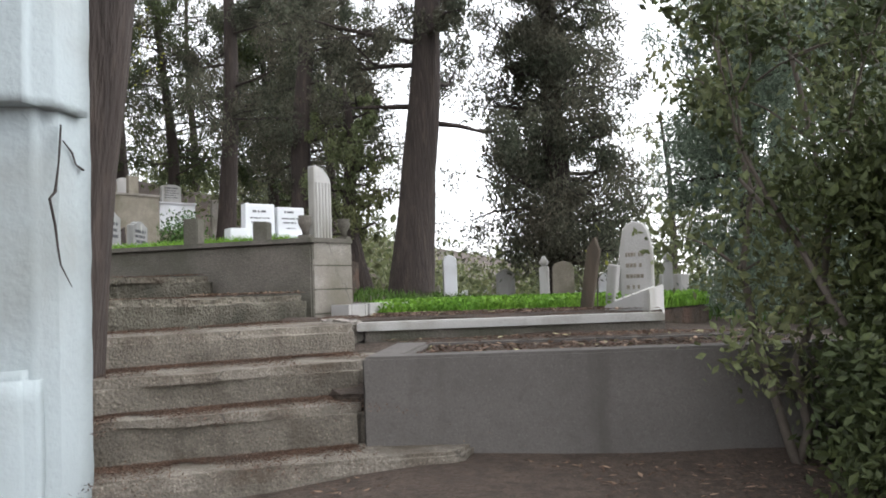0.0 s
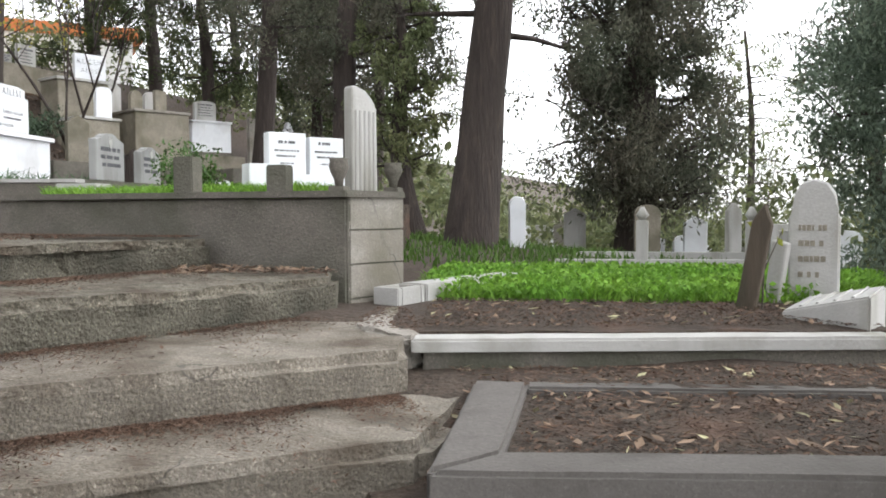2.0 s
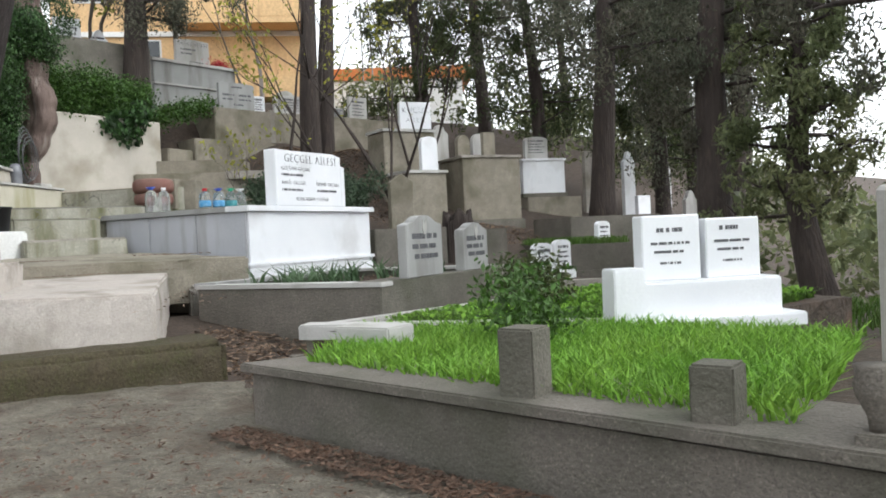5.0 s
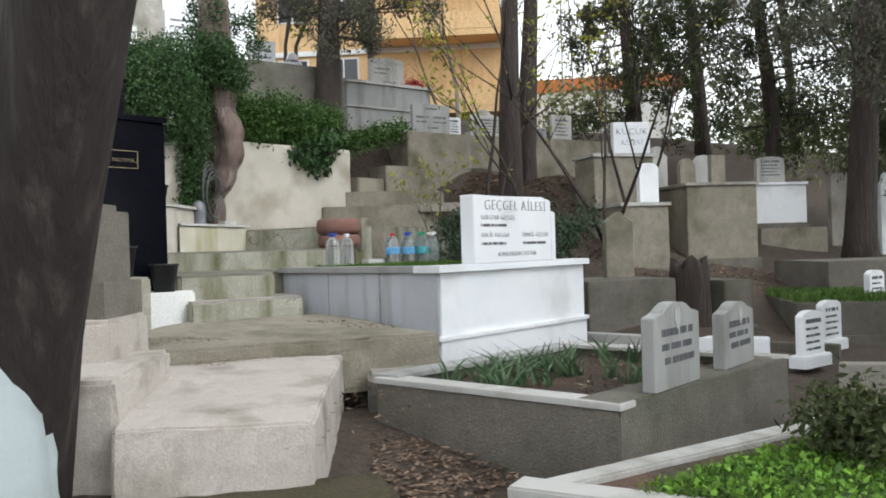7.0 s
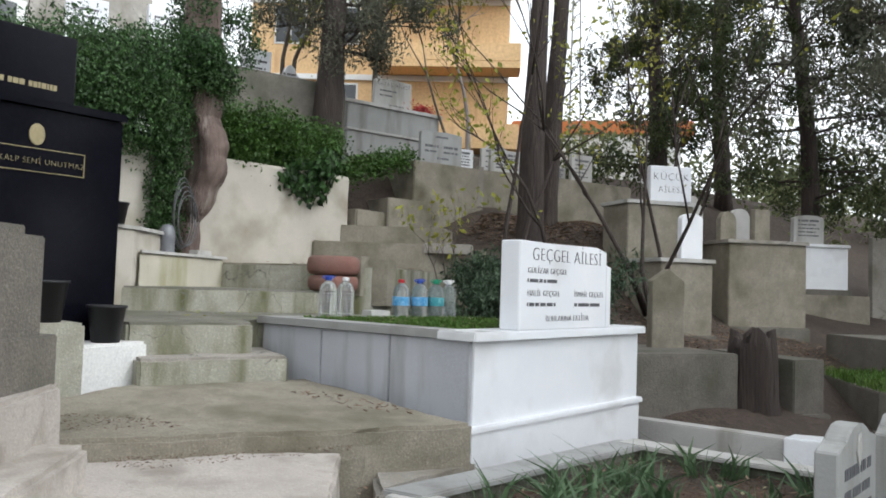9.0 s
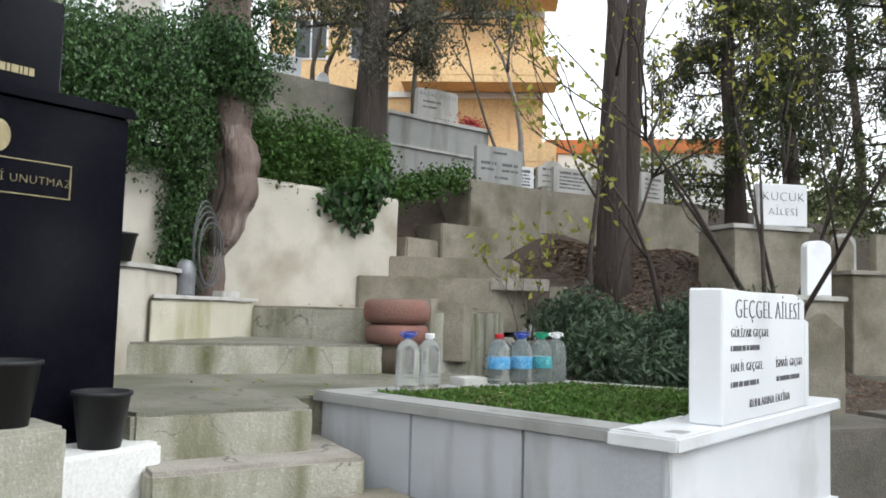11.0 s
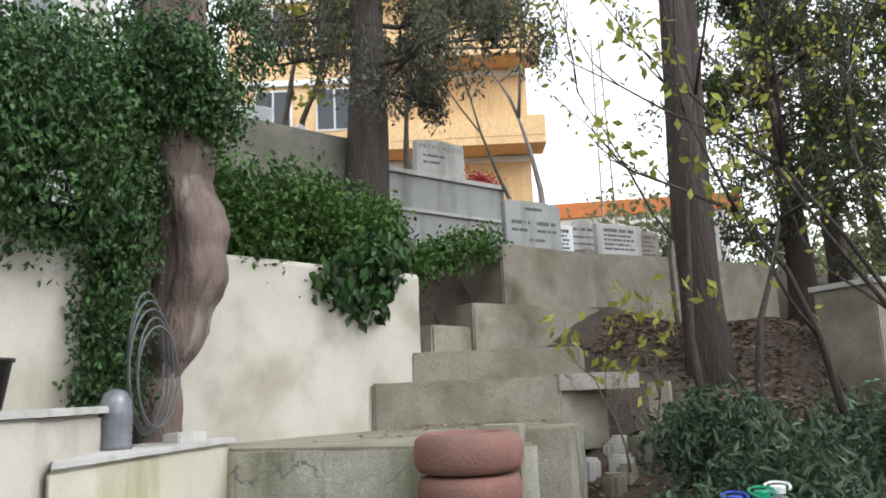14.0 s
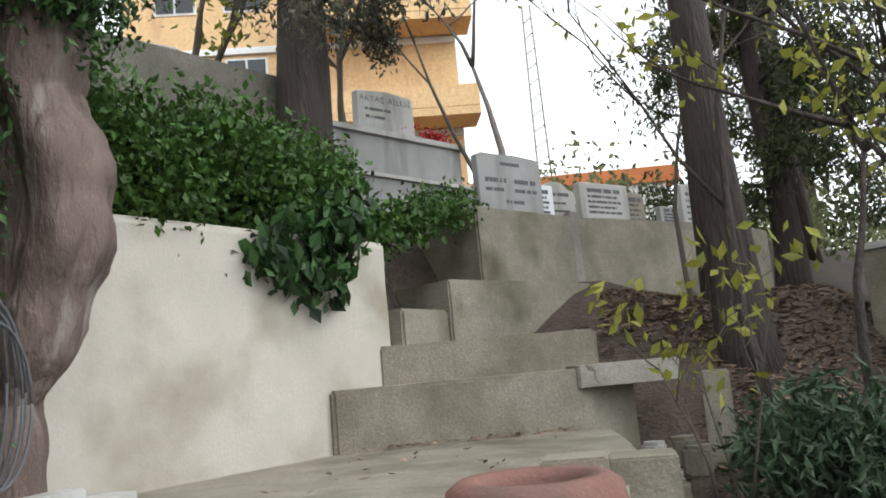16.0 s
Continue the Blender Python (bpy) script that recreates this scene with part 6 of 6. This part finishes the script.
for stem, r0 in (([(3.602, 4.98, 0.25), (3.595, 5.0, 0.435), (3.534, 5.0, 0.629), (3.472, 5.0, 0.883), (3.401, 5.0, 1.169), (3.35, 5.0, 1.517), (3.421, 5.1, 1.932), (3.34, 5.2, 2.443), (3.254, 5.3, 2.987)], 0.03), ([(3.568, 5.0, 0.518), (3.622, 5.0, 0.715), (3.577, 5.0, 1.052), (3.715, 5.0, 1.333), (3.77, 5.0, 1.728), (3.736, 5.1, 2.177), (3.666, 5.2, 2.657)], 0.024)):
    part("stem", tube(stem, [r0 * (1 - 0.08 * i) for i in range(len(stem))], 8, uneven=0.15), TWIG, fs, smooth=True)
    tips = [Vector(p) + Vector((r_.gauss(0, 0.22), r_.gauss(0, 0.22), r_.gauss(0.05, 0.2))) for p in stem[3:] for _ in range(4)]
    bm_ = bmesh.new()
    for k, q in enumerate(tips):
        tube([stem[3 + k // 4], tuple(Vector(stem[3 + k // 4]).lerp(q, 0.5) + Vector((0, 0, 0.04))), tuple(q)], [0.008, 0.005, 0.002], 4, bm_)
    tagged(part("twig", bm_, TWIG, fs), kind="stuff")
    tp = np.array([tuple(v) for v in tips])
    tagged(leaves("leaves", tp[rng.integers(0, len(tp), 1500)] + rng.normal(0, 0.09, (1500, 3)), 0.028, LEAF_BROAD, fs, droop=0.2, aspect=0.5), kind="stuff")
bare_tree("sapling", (4.0, 4.7, 0.45), 3.6, "leafy shrub beside the path", 52, 0.03, 0.5, LEAF_SHADE, 9000, 0.028, stems=4)
bu = thing("evergreen_shrub", (4.2, 4.75, 0.35), "dense dark evergreen shrub beside the path", "shrub")
bl = [(4.2 + r_.gauss(0, 0.2), 4.75 + r_.gauss(0, 0.25), r_.uniform(0.45, 2.0), r_.uniform(0.2, 0.34)) for _ in range(30)]
leaves("leaves", ivy_cloud(bl, 12000), 0.027, LEAF_SHADE, bu, droop=0.3, aspect=0.5)
bm_ = bmesh.new()
for q in bl[::2]:
    tube([(4.2, 4.75, 0.25), ((4.2 + q[0]) / 2, (4.75 + q[1]) / 2, 0.35 + (q[2] - 0.35) * 0.6), q[:3]], [0.03, 0.018, 0.005], 5, bm_)
tagged(part("stem", bm_, TWIG, bu), kind="stuff")
for k, (x, y, z, r) in enumerate(((-10.0, 13.0, 3.25, 0.55), (-9.3, 12.6, 3.1, 0.5), (-8.6, 12.6, 2.9, 0.45), (-9.3, 13.6, 3.3, 0.5), (-9.6, 11.7, 2.95, 0.28))):
    bu = thing("shrub", (x, y, z - 0.3), "dull green rounded shrub with small leaves", "shrub", "shrubs behind the tomb")
    bl = [(x + r_.gauss(0, r * 0.45), y + r_.gauss(0, r * 0.45), z + r_.uniform(-0.3, 0.35) * r, r * 0.42) for _ in range(14)]
    leaves("leaves", ivy_cloud(bl, 6500), 0.042, LEAF_BUSH, bu, droop=-0.3, aspect=0.3)
    bm_ = bmesh.new()
    for q in bl:
        tube([(x, y, z - 0.35), (q[0], q[1], q[2])], [0.012, 0.004], 4, bm_)
    part("twigs", bm_, TWIG, bu)
bu = thing("shrub", (-3.1, 9.95, 1.93), "low dark green bush in the grass bed", "shrub")
bl = [(-3.1 + r_.gauss(0, 0.17), 9.98 + r_.gauss(0, 0.2), 2.08 + r_.uniform(-0.1, 0.22), r_.uniform(0.1, 0.16)) for _ in range(16)]
leaves("leaves", ivy_cloud(bl, 8000), 0.026, LEAF_SHADE, bu, droop=-0.1, aspect=0.4)
bm_ = bmesh.new()
for q in bl:
    tube([(-3.1, 9.98, 1.9), q[:3]], [0.01, 0.004], 4, bm_)
part("twigs", bm_, TWIG, bu)
bu = thing("shrub", (-1.9, 8.3, 1.95), "small rose bush with pale flowers", "shrub")
leaves("leaves", ivy_cloud([(-1.9 + r_.gauss(0, 0.15), 8.3 + r_.gauss(0, 0.15), 2.15 + r_.gauss(0, 0.08), 0.13) for _ in range(8)], 9000), 0.022, LEAF_HEDGE, bu)
for k, (x, y, h, r, leaf, n) in enumerate((
        (-6.8, 23, 11, 2.8, LEAF_CYP, 26000), (-9, 26, 11, 3.0, LEAF_CYP, 10000), (-12, 30, 12, 3.5, LEAF_CYP, 22000), (5.5, 21, 10, 2.2, LEAF_CYP, 14000),
        (8, 17, 11, 2.6, LEAF_CYP, 16000), (-8.8, 24.0, 9, 2.6, LEAF_SHADE, 22000),
        (-10.8, 21.5, 9, 2.7, LEAF_SHADE, 26000), (-13.0, 19.6, 7, 1.7, LEAF_SHADE, 22000), (-14.5, 24, 9, 3.0, LEAF_CYP, 20000), (4.8, 13.5, 8, 1.7, LEAF_BLUE, 18000),
        (3.5, 34, 9, 3.0, LEAF_BROAD, 7000), (9, 28, 12, 3.5, LEAF_CYP, 9000), (-12, 38, 13, 4.0, LEAF_CYP, 9000), (-18, 34, 11, 4, LEAF_CYP, 9000),
        (-14.0, 7.5, 6, 1.8, LEAF_IVY, 8000), (-2.4, 14.6, 4.2, 1.0, LEAF_BROAD, 9000))):
    z = float(height(np.array(float(x)), np.array(float(y))))
    cypress("background_tree", (x, y, z), (r_.gauss(0, 0.4), r_.gauss(0, 0.4), 0), 0.2, h, ("dark cypress" if leaf is LEAF_CYP else "leafy green tree") + " growing among the graves", 0.24 if leaf is LEAF_CYP else 0.22 if x < -5 and y > 19 else 0.3, r, n, 100 + k, leaf=leaf, size=0.065 if y > 23 else 0.05, limbs=28, tight=0.28, group="background trees")

far = []
for k in range(420):
    a, d_ = r_.uniform(-0.75, 0.9), r_.uniform(19, 60)
    x, y = 2 + d_ * math.sin(a), d_ * math.cos(a)
    if x < -4 and d_ < 30:
        continue
    far.append((x, y, float(height(np.array(x), np.array(y))) + r_.uniform(0, 1.8), r_.uniform(0.7, 1.7)))
far_w = tagged(leaves("far_bushes", ivy_cloud(far, 190), 0.1, LEAF_BROAD, None, droop=0.2, aspect=0.5), "pale green far bushes beyond the graves", "bushes", kind="stuff")

gp = inside([(-3.2, 9.6), (0.4, 9.2), (4.5, 9.6), (8, 12), (7, 24), (-3, 24), (-4.5, 15)], 16000)
tagged(blades("rough_grass", np.c_[gp, height(gp[:, 0], gp[:, 1]) - 0.01], 0.13, 0.011, GRASS_DULL), "rough dull grass between the lower graves", "grass", kind="stuff")

# ---- fallen leaves ----
def litter(name, poly, k, z, label, size=0.035, material=LEAF_DRY):
    p = inside(poly, k)
    zz = np.full(k, z) if np.isscalar(z) else z(p[:, 0], p[:, 1])
    ob = leaves(name, np.c_[p, zz + 0.012], size, material, None, droop=0.0, aspect=0.34)
    flatten(ob)
    return tagged(ob, label, "leaves", kind="stuff")


litter("fallen_leaves", [(-12.6, 13.5), (-10.2, 12.6), (-7.8, 13.5), (-8, 18), (-12.8, 18)], 9000, height, "brown dry leaves on the slope", 0.04)
litter("fallen_leaves", [(-4.0, 8.1), (-4.7, 8.1), (-6.4, 9.0), (-6.0, 8.9), (-4.3, 9.35), (-3.9, 8.8)], 1600, height, "brown dry leaves on the soil path")
litter("fallen_leaves", [(1.6, 4.9), (3.8, 5.5), (3.6, 6.3), (1.45, 5.8)], 150, 1.1, "dry leaves on the grave soil", 0.04)
litter("fallen_leaves", [(0.8, 6.2), (2.9, 6.9), (2.7, 7.7), (0.5, 7.3)], 120, 1.28, "dry leaves on the bare soil", 0.035)
litter("fallen_leaves", [(-0.6, 6.3), (0.0, 6.9), (-0.9, 7.1), (-1.2, 6.9)], 160, 1.49, "dry leaves in the step corner", 0.04)
litter("fallen_leaves", [(-8.6, 8.8), (-9, 11), (-10.2, 10.8), (-10.5, 9)], 60, 2.92, "yellow leaves on the damp terrace", 0.03, LEAF_YELLOW)
litter("fallen_leaves", [(-11.4, 10.6), (-10.5, 11.2), (-11.6, 12.8), (-12.4, 12)], 50, 3.44, "dry leaves on the landing", 0.03)
litter("fallen_leaves", [(-6.6, 9.5), (-8, 9.45), (-8.1, 9.2), (-6.7, 9.2)], 90, 2.46, "dry leaves along the tomb side", 0.03)

litter("fallen_leaves", [(-11.9, 13.6), (-10.6, 13.6), (-10.4, 16.4), (-12.7, 17.0), (-12.75, 15.0)], 7000, height, "dense brown leaves between the trunks", 0.045)
litter("fallen_leaves", [(-4.6, 7.6), (-6.4, 7.9), (-6.9, 9.1), (-5.2, 8.9)], 120, 2.1, "dry leaves blown along the walkway", 0.03)
litter("fallen_leaves", [(1.6, 4.9), (3.8, 5.5), (3.6, 6.3), (1.45, 5.8)], 900, 1.098, "brown needles and leaf crumbs on the grave soil", 0.02, NEEDLES)
litter("fallen_leaves", [(0.8, 6.2), (2.9, 6.9), (2.7, 7.7), (0.5, 7.3)], 900, 1.277, "brown needles and leaf crumbs on the bare soil", 0.02, NEEDLES)
for k in range(12):
    x, y = -11.5 + 0.5 * r_.random() - 0.1, 13.1 + 0.55 * r_.random()
    z, s = float(height(np.array(x), np.array(y))), r_.uniform(0.06, 0.13)
    t = thing("rubble_stone", (x, y, z), "rough grey stone under the overhanging slab", "stone", "rubble under the slab")
    n_ = 7
    part("stone", prism([(x + s * r_.uniform(0.7, 1.1) * math.cos(2 * math.pi * i / n_), y + s * r_.uniform(0.7, 1.1) * math.sin(2 * math.pi * i / n_)) for i in range(n_)], z - 0.04, z + s * 1.1, 0.025), CONCRETE if k % 2 else MARBLE_OLD, t)

for k in range(14):
    f_ = r_.random()
    x, y, s = -4.35 + 0.35 * r_.random() - 0.25 * f_, 8.15 + 0.5 * f_ + 0.15 * r_.random(), r_.uniform(0.04, 0.1)
    z = float(height(np.array(x), np.array(y)))
    t = thing("rubble_stone", (x, y, z), "rough pale stone beside the walkway slab", "stone", "rubble beside the slab")
    part("stone", prism([(x + s * r_.uniform(0.6, 1.1) * math.cos(2 * math.pi * i / 7), y + s * r_.uniform(0.6, 1.1) * math.sin(2 * math.pi * i / 7)) for i in range(7)], z - 0.05, z + s, 0.02), CONCRETE_PALE if k % 2 else CONCRETE_DARK, t)

litter("fallen_leaves", [(-5.85, 9.05), (-4.4, 9.42), (-4.75, 11.5), (-6.25, 11.05)], 900, 2.12, "brown needles on the grave bed", 0.022, NEEDLES)
litter("fallen_leaves", [(-5.85, 9.05), (-4.4, 9.42), (-4.75, 11.5), (-6.25, 11.05)], 160, 2.125, "dry leaves on the grave bed", 0.035)
litter("fallen_leaves", [(-6.98, 10.1), (-7.5, 12.1), (-8.68, 11.4), (-8.65, 9.72)], 260, 2.94, "dry leaves among the clover", 0.022)
for poly, z0, z1, m in FLIGHT:
    litter("fallen_leaves", list(poly), 70, z1 + 0.004, "dry leaves and crumbs on the step", 0.022, LEAF_DRY if len(poly) % 2 else NEEDLES)
litter("fallen_leaves", [(0.9, 2.6), (3.4, 3.2), (3.9, 5.1), (1.5, 4.5)], 500, height, "dry leaves on the bare ground below the steps", 0.028)
litter("fallen_leaves", [(0.9, 2.6), (3.4, 3.2), (3.9, 5.1), (1.5, 4.5)], 1200, height, "brown needles on the bare ground below the steps", 0.02, NEEDLES)
litter("fallen_leaves", [(-2.8, 7.1), (-1.0, 7.02), (-1.0, 6.8), (-2.8, 6.9)], 2600, 1.672, "brown needles along the tomb wall foot", 0.02, NEEDLES)
litter("fallen_leaves", [(-0.9, 7.0), (0.0, 6.92), (0.1, 6.6), (-0.7, 6.5)], 600, 1.482, "brown needles in the step corner", 0.02, NEEDLES)
litter("fallen_leaves", [(-6.5, 7.8), (-6.4, 8.95), (-6.62, 9.0), (-6.95, 7.6)], 500, 2.325, "dark leaf crumbs along the slab joint", 0.013, NEEDLES)
litter("fallen_leaves", [(-6.9, 7.55), (-6.75, 8.1), (-7.15, 8.05), (-7.5, 7.6)], 260, 2.46, "dark leaf crumbs on the paving", 0.014, NEEDLES)
for poly, z, k in (([(1.57, 4.87), (3.85, 5.52), (3.7, 6.3), (1.44, 5.75)], 1.092, 5000), ([(0.78, 6.12), (2.9, 6.88), (2.8, 7.9), (0.45, 7.45)], 1.276, 6000), ([(-5.85, 9.05), (-4.4, 9.42), (-4.75, 11.5), (-6.25, 11.05)], 2.115, 4000)):
    litter("soil_crumbs", list(poly), k, z, "dark crumbs of soil and bark on the grave", 0.013, SOIL)
    litter("soil_crumbs", list(poly), k // 3, z + 0.004, "brown needles and bark crumbs on the grave", 0.013, NEEDLES)
    litter("fallen_leaves", list(poly), 40, z + 0.008, "pale narrow fallen leaves on the soil", 0.032, LEAF_PALE)
for material_, k, size_ in ((NEEDLES, 2600, 0.015), (LEAF_DRY, 160, 0.03), (LEAF_PALE, 36, 0.036)):
    litter("fallen_leaves", [(1.22, 5.05), (1.36, 4.8), (1.4, 5.78), (3.6, 6.38), (2.9, 6.7), (1.0, 6.0), (1.17, 5.85)], k, lambda x, y: 1.125 - 0.2 * np.clip(5.95 - y, 0, 1), "leaves and needles on the soil by the kerb", size_, material_)
litter("fallen_leaves", [(0.45, 6.1), (0.85, 6.05), (0.5, 6.9), (0.3, 6.9)], 500, lambda x, y: 0 * x + 1.278, "needles on the mortar border", 0.014, NEEDLES)
litter("fallen_leaves", [(-11.9, 12.1), (-12.5, 11.9), (-11.7, 13.0), (-11.4, 12.9)], 160, 3.445, "dry leaves at the step foot", 0.028)
litter("fallen_leaves", [(-4.2, 7.2), (-1.6, 6.9), (-1.5, 5.6), (-3.4, 5.4)], 1600, 1.672, "brown needles scattered on the upper step", 0.02, NEEDLES)
